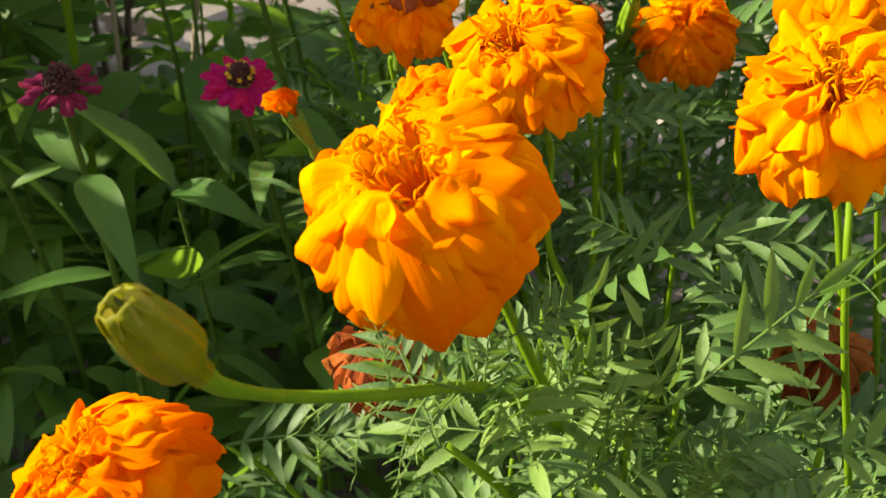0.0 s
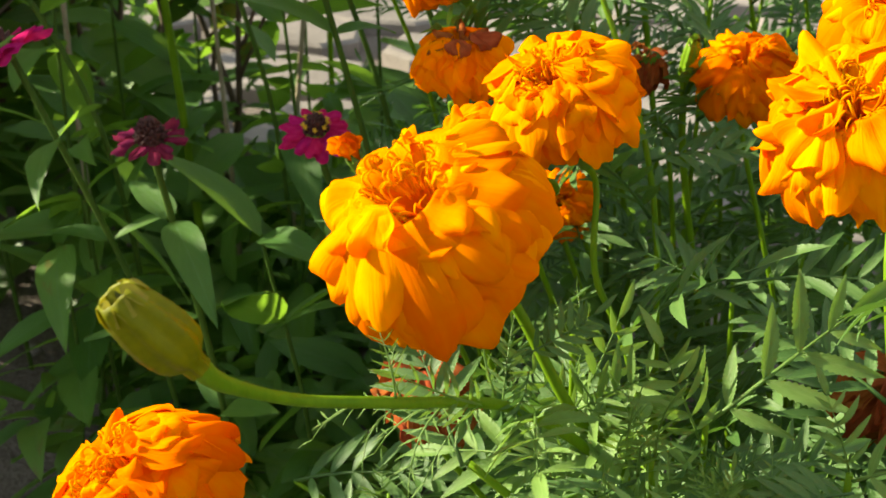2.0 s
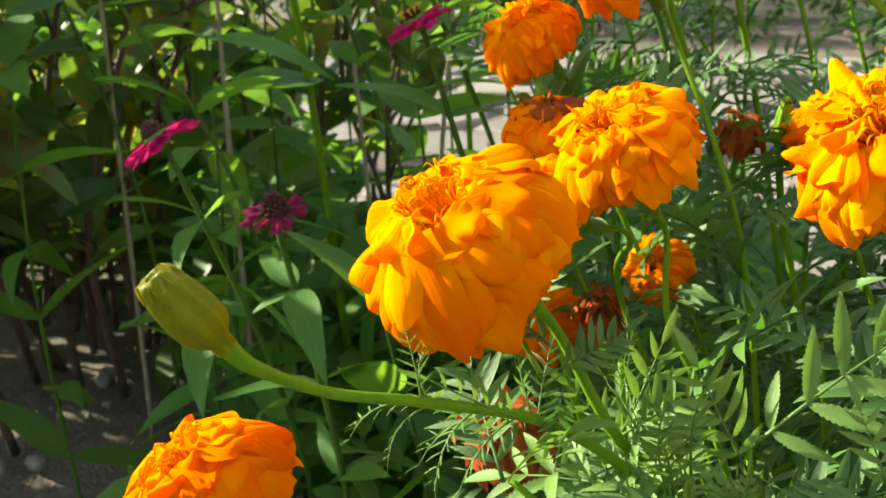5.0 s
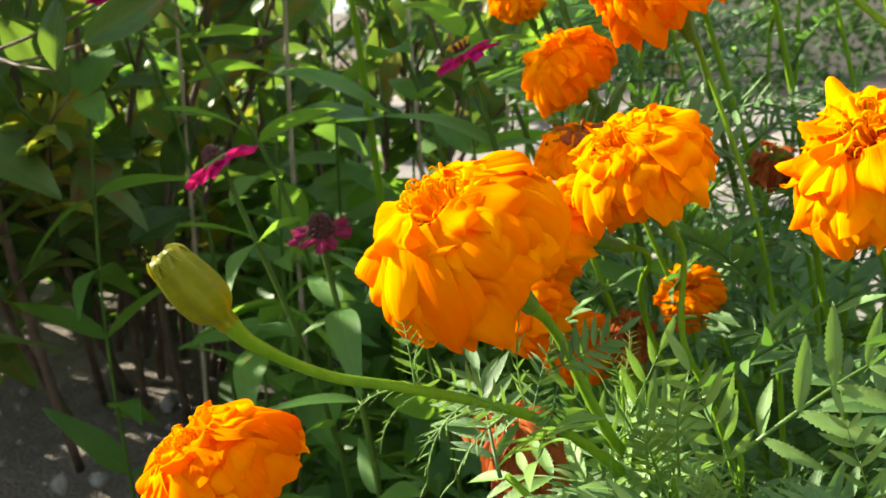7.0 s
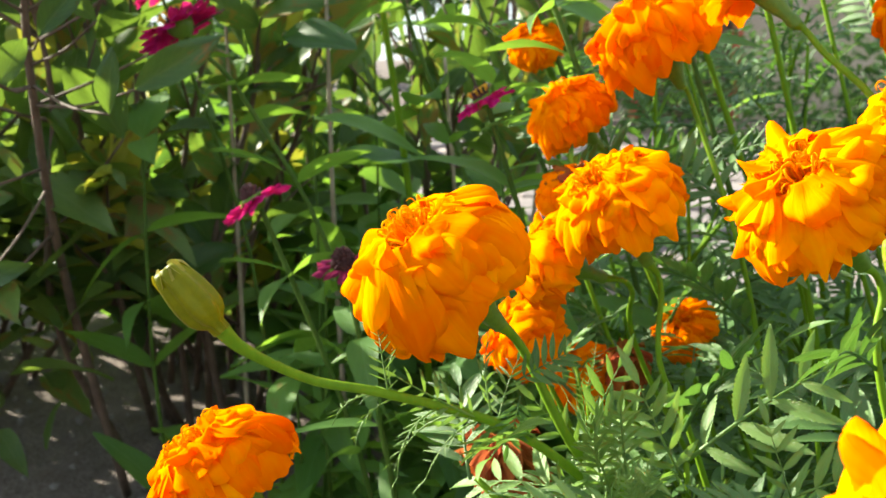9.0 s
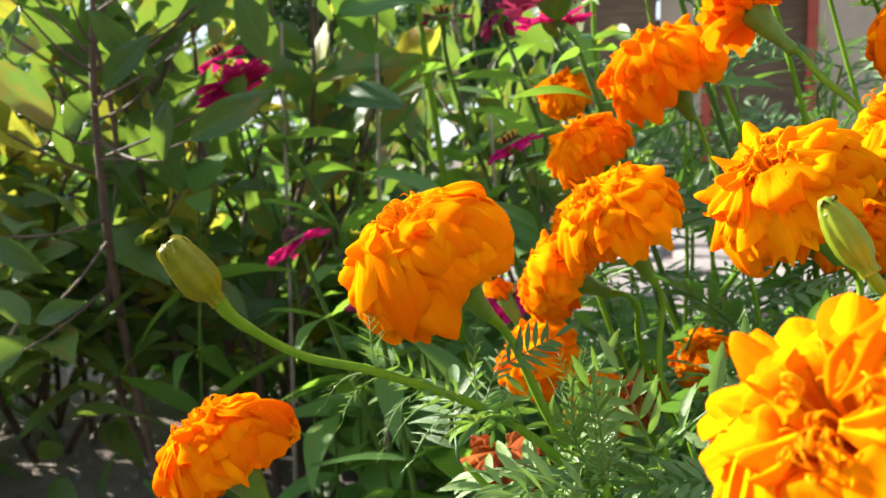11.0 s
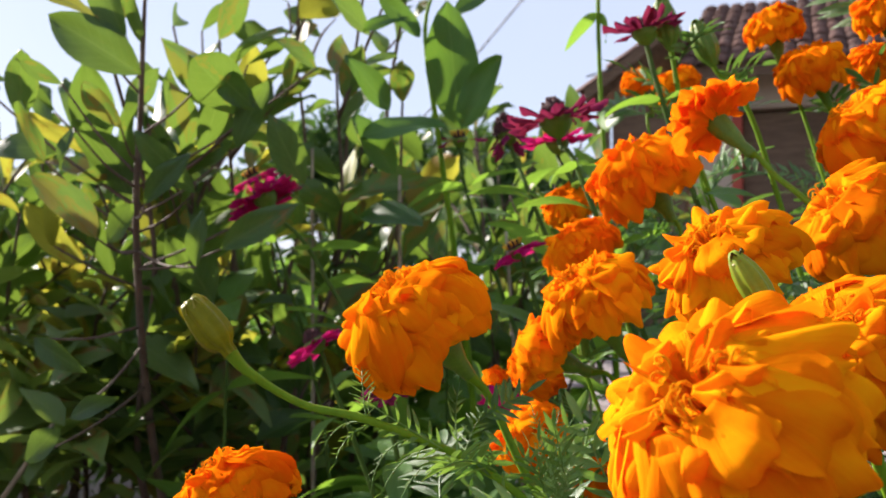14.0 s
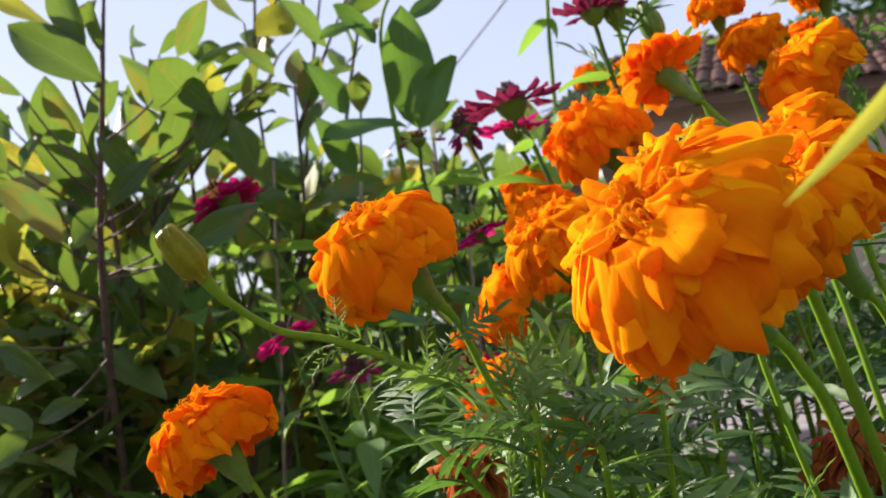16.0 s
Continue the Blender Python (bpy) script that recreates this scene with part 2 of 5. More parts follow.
def stone_mat(name, c0, c1, c2, scale, rand=True):
    m, nt, b = surface(name, 0.85, 0.3)
    uv, ob = coords(nt)
    a, f = noise_tex(nt, ob, scale, 6, 0.6), noise_tex(nt, ob, scale * 14, 4)
    x = mth(nt, "ADD", mth(nt, "MULTIPLY", a, 0.6), mth(nt, "MULTIPLY", f, 0.25))
    if rand:
        x = mth(nt, "ADD", x, mth(nt, "MULTIPLY", info_random(nt), 0.22))
    col = ramp(nt, x, (0.3, c0), (0.55, c1), (0.8, c2))
    nt.links.new(col, b.inputs["Base Color"])
    bump(nt, b, mth(nt, "ADD", a, mth(nt, "MULTIPLY", f, 0.5)), 0.6, 0.006)
    return m


SOIL = soil_mat()
SLAB = stone_mat("paving_stone", (0.15, 0.127, 0.12), (0.24, 0.205, 0.192), (0.33, 0.285, 0.272), 5.0)
PEBBLE = stone_mat("pebble", (0.16, 0.14, 0.13), (0.30, 0.27, 0.25), (0.45, 0.42, 0.40), 30.0)
PLASTER = stone_mat("wall_plaster", (0.42, 0.32, 0.24), (0.52, 0.41, 0.32), (0.60, 0.50, 0.40), 1.5, False)
TILE = stone_mat("roof_tile", (0.07, 0.04, 0.03), (0.12, 0.065, 0.05), (0.19, 0.10, 0.075), 4.0)
WOOD = plain_mat("old_timber", (0.09, 0.055, 0.035), (0.20, 0.13, 0.08), 5, 0.8, 0.5, 0.004, 0.3, None, 0, (1, 1, 8))
REDPAINT = plain_mat("red_paint", (0.35, 0.05, 0.03), (0.48, 0.09, 0.05), 8, 0.6)
GLASS = plain_mat("dark_glass", (0.02, 0.022, 0.025), (0.04, 0.042, 0.045), 2, 0.08, 0.0)

# ---- mesh tools ----
def make_mesh(name, verts, faces, uvs=None, material=None, smooth=True):
    me = bpy.data.meshes.new(name)
    me.from_pydata([tuple(p) for p in np.asarray(verts).tolist()], [], [tuple(f) for f in (faces.tolist() if hasattr(faces, "tolist") else faces)])
    if uvs is not None:
        idx = np.empty(len(me.loops), np.int32)
        me.loops.foreach_get("vertex_index", idx)
        layer = me.uv_layers.new(name="UVMap")
        layer.data.foreach_set("uv", np.asarray(uvs, np.float32)[idx].ravel())
    if smooth:
        me.polygons.foreach_set("use_smooth", np.ones(len(me.polygons), bool))
    if material:
        me.materials.append(material)
    me.update()
    return me


def thing(name, place, label, category, group="", kind=""):
    e = new(name)
    e.empty_display_size = 0.02
    e.location = place
    return tagged(e, label, category, group, kind)


def world_of(ob):
    m = ob.matrix_basis.copy()
    while ob.parent:
        ob = ob.parent
        m = ob.matrix_basis @ m
    return m


def part(name, mesh, parent, m=None, label=""):
    """One mesh object under a thing or a part; m is its pose in the world."""
    ob = new(name, mesh)
    ob.parent = parent
    ob.matrix_basis = world_of(parent).inverted() @ (m if m is not None else Matrix())
    return tagged(ob, label)


def aim(place, way, up=(0, 0, 1), scale=1.0):
    """Pose with local x along way and local z near up."""
    x = Vector(way).normalized()
    z = Vector(up) - x * x.dot(Vector(up))
    if z.length < 1e-4:
        z = Vector((1, 0, 0)) - x * x.x
    z.normalize()
    y = z.cross(x)
    s = scale if isinstance(scale, tuple) else (scale, scale, scale)
    r = Matrix((x * s[0], y * s[1], z * s[2])).transposed().to_4x4()
    return Matrix.Translation(place) @ r


def grid_faces(nu, nv):
    a = (np.arange(nu - 1)[:, None] * nv + np.arange(nv - 1)[None, :]).ravel()
    return np.stack([a, a + nv, a + nv + 1, a + 1], 1)


def spline(ctrl, n):
    """Smooth line through the control points."""
    p = [Vector(c) for c in ctrl]
    p = [p[0] * 2 - p[1]] + p + [p[-1] * 2 - p[-2]]
    out = []
    seg = len(p) - 3
    for k in range(n):
        s = k / (n - 1) * seg
        i = min(int(s), seg - 1)
        t = s - i
        a, b, c, d = p[i:i + 4]
        out.append(0.5 * ((2 * b) + (c - a) * t + (2 * a - 5 * b + 4 * c - d) * t * t + (3 * b - a - 3 * c + d) * t ** 3))
    return out


def tube_geo(pts, radii, sides=8, rib=0.0, cap=True):
    n = len(pts)
    verts, uvs = [], []
    side = None
    for i, p in enumerate(pts):
        t = (pts[min(i + 1, n - 1)] - pts[max(i - 1, 0)]).normalized()
        if side is None:
            side = t.orthogonal().normalized()
        side = (side - t * side.dot(t)).normalized()
        b = t.cross(side)
        r = radii[i] if hasattr(radii, "__len__") else radii
        for k in range(sides):
            a = 2 * math.pi * k / sides
            rr = r * (1 + rib * math.cos(a * sides / 2))
            verts.append(p + side * (math.cos(a) * rr) + b * (math.sin(a) * rr))
            uvs.append((i / (n - 1), k / sides))
    faces = []
    for i in range(n - 1):
        for k in range(sides):
            k2 = (k + 1) % sides
            faces.append((i * sides + k, i * sides + k2, (i + 1) * sides + k2, (i + 1) * sides + k))
    if cap:
        faces.append(tuple(range(sides))[::-1])
        faces.append(tuple((n - 1) * sides + k for k in range(sides)))
    return [tuple(v) for v in verts], faces, uvs


def tube(name, ctrl, r0, r1, material, n=14, sides=8, rib=0.0, power=1.0):
    pts = spline(ctrl, n)
    radii = [r0 + (r1 - r0) * (i / (n - 1)) ** power for i in range(n)]
    v, f, uv = tube_geo(pts, radii, sides, rib)
    return make_mesh(name, v, f, uv, material)


def lathe_geo(profile, sides=16, ridge=0.0, ridges=8):
    """profile: (along x, radius)."""
    verts, uvs = [], []
    for i, (x, r) in enumerate(profile):
        for k in range(sides):
            a = 2 * math.pi * k / sides
            rr = r * (1 + ridge * (math.cos(a * ridges) - 0.3))
            verts.append((x, rr * math.cos(a), rr * math.sin(a)))
            uvs.append((i / len(profile), k / sides))
    faces = []
    for i in range(len(profile) - 1):
        for k in range(sides):
            k2 = (k + 1) % sides
            faces.append((i * sides + k, (i + 1) * sides + k, (i + 1) * sides + k2, i * sides + k2))
    return verts, faces, uvs


def joined(geos):
    V, F, U, o = [], [], [], 0
    for v, f, u in geos:
        V.extend([tuple(p) for p in v])
        F.extend([tuple(int(i) + o for i in q) for q in f])
        U.extend([tuple(q) for q in u])
        o += len(v)
    return V, F, U


def moved(geo, m):
    v, f, u = geo
    a = np.asarray(v, float)
    mm = np.array(m)
    return a @ mm[:3, :3].T + mm[:3, 3], f, u


# ---- petals ----
def petal_geo(rng, width, lift, curl, ruffle, waves, cup=0.0, nu=9, nv=11, notch=0.05, narrow=0.2, frill=0.0):
    u = np.linspace(0.02, 1, nu)[:, None] * np.ones((1, nv))
    s = np.ones((nu, 1)) * np.linspace(-1.5, 1.5, nv)[None, :]
    v = np.sin(s)
    ph, ph2, ph3 = rng.uniform(0, 6.28, 3)
    reach = 0.56 + 0.44 * np.cos(s) ** 0.9 + notch * np.sin(2.6 * s + ph) + 0.45 * notch * np.sin(7.3 * s + ph2)
    x = u * (1 - u) + u * u * reach
    w = width * (narrow + (1 - narrow) * np.sin(u * math.pi / 2) ** 1.1)
    y = v * w + 0.06 * np.sin(u * 3 + ph) * u
    z = lift * u - curl * u ** 2.2 + ruffle * u ** 1.3 * np.sin(waves * v * math.pi + ph + 0.5 * u) + 0.4 * ruffle * v * v * u * np.sin(4.5 * u + ph2 + v) + cup * (v * w) ** 2 * u
    z = z + 0.03 * u ** 3 * np.sin(3 * v + ph3) + frill * u ** 6 * np.sin(8.0 * s + ph3)
    V = np.stack([x, y, z], -1).reshape(-1, 3)
    U = np.stack([u, (v + 1) / 2], -1).reshape(-1, 2)
    return V, grid_faces(nu, nv), U


RNG = np.random.default_rng(7)


def petal_pool(name, material, n, **k):
    out = []
    for i in range(n):
        kk = {a: (RNG.uniform(*b) if isinstance(b, tuple) else b) for a, b in k.items()}
        out.append(make_mesh(name, *petal_geo(RNG, **kk), material))
    return out


FAR = petal_pool("petal", PETAL_FAR, 12, width=(0.30, 0.42), lift=(0.2, 0.4), curl=(0.35, 0.75), ruffle=(0.07, 0.13), waves=(1.0, 2.2), cup=(-0.7, 0.8), notch=0.05, frill=(0.02, 0.05), nu=10, nv=15)


def dome_petal_geo(rng, th0, th1, half, ruffle, flare, fold, frill, nu=15, nv=17, height=0.88, roll=-0.25, edge=0.20):
    """A petal of a full bloom of radius 1 about x: it rises inside the head, comes out near the top and runs down over the dome. roll: how its rim turns, in (-) or out (+); edge: how round its end is. Its middle lies towards z."""
    u = np.linspace(0, 1, nu)[:, None] * np.ones((1, nv))
    v = np.ones((nu, 1)) * np.linspace(-1, 1, nv)[None, :]
    ph = rng.uniform(0, 6.28, 6)
    reach = 0.97 - edge * np.abs(v) ** 3 + 0.020 * np.sin(2.7 * v + ph[0]) + 0.026 * np.sin(6.0 * v + ph[1]) + 0.024 * np.sin(13.0 * v + ph[2])
    w = np.clip((u - 0.22) / 0.78, 0, 1) * reach
    th = np.radians(th0 + (th1 - th0) * w)
    k = np.clip(u / 0.22, 0, 1)
    rad, ax = np.sin(th), height * np.cos(th)
    e_rad, e_ax = math.sin(math.radians(th0)), height * math.cos(math.radians(th0))
    rad = np.where(u < 0.22, 0.10 + (e_rad - 0.10) * k ** 2, rad)
    ax = np.where(u < 0.22, -0.5 + (e_ax + 0.5) * (1 - (1 - k) ** 1.6), ax)
    side = v * half * (0.26 + 0.74 * np.sin(np.clip(u * 1.15, 0, 1) * math.pi / 2) ** 1.1) * np.sqrt(1 - (np.clip(u - 0.64, 0, 1) / 0.56) ** 2)
    phi = side / (0.30 + 0.70 * rad) + 0.10 * np.sin(2.2 * w + ph[3]) * w
    cup, tip = rng.uniform(-0.10, 0.12), flare * (0.8 + 0.35 * np.sin(rng.uniform(1.5, 3.5) * v + ph[2]))
    rim = np.clip((u - 0.22) / 0.78, 0, 1)
    d = 0.80 * ruffle * rim ** 4 * (1 - 0.7 * v ** 4) * np.sin(rng.uniform(1.2, 2.2) * math.pi * v + ph[4]) + 0.40 * ruffle * w ** 2 * np.sin(2.2 * v + ph[0] + 2.0 * w)
    d = d + fold * np.sin(w * math.pi * 0.8) * np.cos(rng.uniform(4.0, 7.5) * v + ph[5]) + cup * (v ** 2 - 0.3) * w + tip * (2.0 * rim ** 2.5 * (1 - rim ** 4) + roll * rim ** 8) - 0.08 * (1 - w) * w
    d = d + frill * rim ** 4 * np.sin(9.0 * v + ph[1]) + 0.6 * frill * rim ** 6 * np.sin(17.0 * v + ph[2])
    phi = phi + 0.4 * ruffle * rim ** 4 * np.sin(5.0 * v + ph[3])
    rad, ax = rad * (1 + d), ax * (1 + d) + 0.25 * d * np.cos(th)
    V = np.stack([ax, rad * np.sin(phi), rad * np.cos(phi)], -1).reshape(-1, 3)
    return V, grid_faces(nu, nv), np.stack([u, (v + 1) / 2], -1).reshape(-1, 2)


def dome_pool(material, layers, each, **k):
    """One list of petal meshes for each layer of a bloom; a layer: count, first and last angle from the top, half width, scale, ruffle, flare."""
    out = []
    for n, th0, th1, half, scale, ruffle, flare in layers:
        meshes = [make_mesh("petal", *dome_petal_geo(RNG, th0 + RNG.uniform(-3, 3), th1 + RNG.uniform(-9, 9), half * RNG.uniform(0.75, 1.15), ruffle * RNG.uniform(0.7, 1.3), flare * RNG.uniform(-0.1, 1.9), **k), material) for _ in range(each)]
        out.append((n, scale, meshes))
    return out


# broad smooth petals over a full dome, and the tighter frilled blooms
FULL = ((7, 44, 123, 0.74, 0.90, 0.11, 0.06), (8, 38, 114, 0.74, 0.93, 0.12, 0.09), (8, 33, 98, 0.70, 0.95, 0.13, 0.12), (8, 29, 83, 0.64, 0.96, 0.14, 0.14), (7, 26, 68, 0.54, 0.96, 0.16, 0.16), (6, 24, 54, 0.43, 0.96, 0.17, 0.17))
FRILLED = ((8, 46, 118, 0.62, 0.91, 0.11, 0.07), (9, 40, 105, 0.60, 0.93, 0.13, 0.10), (9, 34, 92, 0.57, 0.95, 0.14, 0.12), (9, 29, 78, 0.53, 0.96, 0.15, 0.14), (8, 25, 64, 0.47, 0.95, 0.16, 0.15), (7, 22, 50, 0.39, 0.94, 0.17, 0.15), (5, 9, 34, 0.28, 0.92, 0.17, 0.12))
DOME_NEAR = dome_pool(PETAL, FULL, 9, fold=0.036, frill=0.030, nu=19, nv=23, roll=-0.15, edge=0.16)
DOME_RICH = dome_pool(PETAL_FAR, FRILLED, 8, fold=0.034, frill=0.042, nu=18, nv=23, roll=-0.05, edge=0.15)
DOME_CLOSE = dome_pool(PETAL, FRILLED, 7, fold=0.034, frill=0.038, nu=18, nv=23, roll=-0.1, edge=0.15)
DOME_FAR = dome_pool(PETAL_FAR, FRILLED, 7, fold=0.034, frill=0.045, nu=15, nv=21, roll=-0.05, edge=0.15)
DOME_DRY = dome_pool(DRIED, FRILLED[5:], 4, fold=0.06, frill=0.06, nu=9, nv=11)
WILTED = petal_pool("petal", DRIED, 7, width=(0.22, 0.36), lift=(-0.1, 0.2), curl=(0.2, 0.8), ruffle=(0.14, 0.26), waves=(1.5, 2.8), cup=(0.5, 2.5), notch=0.10, nu=9, nv=10)
ZPETAL = petal_pool("petal", MAGENTA, 5, width=(0.19, 0.25), lift=(0.0, 0.12), curl=(0.0, 0.25), ruffle=(0.015, 0.03), waves=(0.6, 1.2), cup=(-1.0, -0.4), notch=0.03, nu=8, nv=7)
ZFADED = petal_pool("petal", FADED, 5, width=(0.15, 0.20), lift=(0.0, 0.15), curl=(0.0, 0.25), ruffle=(0.03, 0.07), waves=(0.8, 1.8), cup=(-1.2, 0.6), notch=0.05, nu=8, nv=7)


def floret_mesh(seed):
    rng = np.random.default_rng(seed)
    turn = rng.uniform(1.2, 2.0) * (1 if seed % 2 else -1)
    pts = [Vector((0, 0, 0)), Vector((0.4, 0.02, 0))] + [Vector((0.72 + 0.2 * math.sin(q * abs(turn) * 2), 0.2 * (1 - math.cos(q * turn * 2)) * (1 if turn > 0 else -1), 0.1 * q)) for q in (0.2, 0.55, 0.9, 1.25)]
    a = tube_geo(spline(pts, 14), [0.04, 0.042, 0.045, 0.045, 0.045, 0.045, 0.042, 0.04, 0.038, 0.035, 0.032, 0.028, 0.022, 0.015], 5)
    pts2 = [pts[1], Vector((0.75, -0.12, 0.12)), Vector((0.86, -0.32 * rng.uniform(0.4, 1), 0.22)), Vector((0.75, -0.42, 0.26))]
    b = tube_geo(spline(pts2, 6), [0.035, 0.032, 0.03, 0.026, 0.02, 0.01], 5)
    return make_mesh("floret", *joined([a, b]), FLORET)


FLORETS = [floret_mesh(s) for s in range(5)]


def calyx_geo(length, r, teeth=6):
    prof = [(0, 0.0026), (0.10 * length, 0.003), (0.28 * length, 0.45 * r), (0.5 * length, 0.72 * r), (0.72 * length, 0.9 * r), (0.9 * length, 1.0 * r), (1.0 * length, 1.04 * r)]
    geos = [lathe_geo(prof, 20, 0.035, teeth + 2)]
    for k in range(teeth):
        a = 2 * math.pi * k / teeth
        c, s = math.cos(a), math.sin(a)
        w = 0.42 * r
        v = [(length, r * c - w * s, r * s + w * c), (length, r * c + w * s, r * s - w * c), (1.22 * length, 1.12 * r * c, 1.12 * r * s), (length, 0.93 * r * c - w * s, 0.93 * r * s + w * c), (length, 0.93 * r * c + w * s, 0.93 * r * s - w * c)]
        geos.append((v, [(0, 1, 2), (4, 3, 2), (0, 2, 3), (1, 4, 2)], [(0, 0), (0, 1), (1, .5), (0, 0), (0, 1)]))
    return joined(geos)


# ---- leaves ----
def blade_geo(rng, length, width, nu=8, droop=0.25, fold=0.25, serr=0.0, wave=0.0, tip=0.85, cols=3, base=0.45):
    """A leaf blade along x. base: where it is widest."""
    us = np.linspace(0, 1, nu)
    V, U = [], []
    ph = rng.uniform(0, 6.28)
    twist = rng.uniform(-0.3, 0.3)
    for i, u in enumerate(us):
        w = width * 0.5 * (math.sin(math.pi * u ** (math.log(0.5) / math.log(base))) ** tip if 0 < u < 1 else 0.0) + width * 0.012
        if serr and 0 < i < nu - 1:
            w *= 1 + serr * (1 if i % 2 else -1)
        for j in range(cols):
            v = -1 + 2 * j / (cols - 1)
            x = length * u
            y = v * w
            z = -droop * length * u * u + fold * abs(y) + wave * width * u * math.sin(5.5 * u + 2.2 * v + ph) * abs(v) + twist * y * u
            V.append((x, y, z))
            U.append((u, (v + 1) / 2))
    return np.array(V), grid_faces(nu, cols), np.array(U)


def pinnate_geo(seed, pairs=6, leaflet=0.36, aspect=0.25, serr=0.16, nu=9, curve=0.25, fold=0.3, petiole=0.16):
    """A compound leaf, 1 long, along x."""
    rng = np.random.default_rng(seed)
    line = [Vector((t, 0.05 * math.sin(2 * t + seed), curve * (t - t * t * 1.2))) for t in np.linspace(0, 1, 8)]
    geos = [tube_geo(line, [0.016 - 0.011 * i / 7 for i in range(8)], 5)]
    stops = list(np.linspace(petiole, 0.86, pairs))
    for i, s in enumerate(stops):
        p = spline(line, 30)[int(s * 29)]
        size = leaflet * (0.55 + 0.55 * math.sin(math.pi * (0.18 + 0.72 * i / (pairs - 1))))
        for side in (-1, 1):
            a = radians(rng.uniform(48, 66) - 12 * s) * side
            g = blade_geo(rng, size * rng.uniform(0.88, 1.1), size * aspect, nu, rng.uniform(0.05, 0.35), fold, serr, 0.05)
            geos.append(moved(g, aim(p, (math.cos(a), math.sin(a), rng.uniform(0.05, 0.4)), (0.25 * rng.uniform(-1, 1), 0.3 * rng.uniform(-1, 1), 1))))
    g = blade_geo(rng, leaflet * 1.0, leaflet * aspect * 1.05, nu, 0.2, fold, serr, 0.05)
    geos.append(moved(g, aim(line[-1] * 0.97, (1, 0.05, -0.05))))
    return joined(geos)


MLEAVES = [make_mesh("leaf", *pinnate_geo(s, 5 + s % 3, 0.40, 0.205, 0.09, 29, 0.25, 0.45), MLEAF) for s in range(7)]
YLEAVES = [make_mesh("leaf", *pinnate_geo(20 + s, 6, 0.28, 0.16, 0.1), MLEAF_YOUNG_LIT) for s in range(3)]
CURLY = [make_mesh("leaf", *pinnate_geo(30 + s, 7, 0.24, 0.09, 0.25, 7, 0.6, 0.1, 0.1), MLEAF_YOUNG_LIT) for s in range(3)]
# paler copies of the marigold leaf; sunlight is put into their colour
LIT_LEAVES = [make_mesh("leaf", *pinnate_geo(50 + s, 4 + s % 2, 0.42, 0.215, 0.12, 29, 0.25, 0.45), MLEAF_YOUNG_LIT) for s in range(4)]
FRONDS = [make_mesh("leaf", *pinnate_geo(40 + s, 9, 0.25, 0.17, 0.1, 7), MLEAF) for s in range(3)]


def blade_pool(name, material, n, nu=9, cols=5, **k):
    out = []
    for i in range(n):
        kk = {a: (RNG.uniform(*b) if isinstance(b, tuple) else b) for a, b in k.items()}
        out.append(make_mesh(name, *blade_geo(RNG, 1.0, nu=nu, cols=cols, **kk), material))
    return out


ZLEAVES = blade_pool("leaf", ZLEAF, 6, width=(0.26, 0.36), droop=(0.15, 0.5), fold=(0.1, 0.35), wave=(0.05, 0.16), base=0.36)
SLEAVES = blade_pool("leaf", SLEAF, 12, nu=12, cols=7, width=(0.32, 0.48), droop=(-0.15, 0.5), fold=(0.05, 0.55), wave=(0.10, 0.34), base=0.50, tip=0.80)
SYELLOW = blade_pool("leaf", SLEAF_YELLOW, 4, nu=11, cols=7, width=(0.38, 0.50), droop=(0.1, 0.4), fold=(0.1, 0.4), wave=(0.12, 0.30), base=0.50, tip=0.76)
BLEAVES = blade_pool("leaf", BLEAF, 4, nu=12, cols=7, width=(0.38, 0.48), droop=(0.0, 0.3), fold=(0.15, 0.45), wave=(0.22, 0.38), base=0.46, tip=0.72)


def way(az, el):
    """Direction from degrees: azimuth from +y towards -x, and elevation."""
    a, e = radians(az), radians(el)
    return Vector((-math.sin(a) * math.cos(e), math.cos(a) * math.cos(e), math.sin(e)))


# ---- kinds of things ----
RINGS_SIDE = ((60, 13, .60, 0.0), (47, 12, .58, .04), (33, 10, .52, .08), (18, 7, .45, .10))
RINGS_DRY = ((150, 9, .50, 0.0), (135, 9, .55, .03), (115, 8, .50, .07), (90, 7, .40, .10), (55, 6, .30, .12))


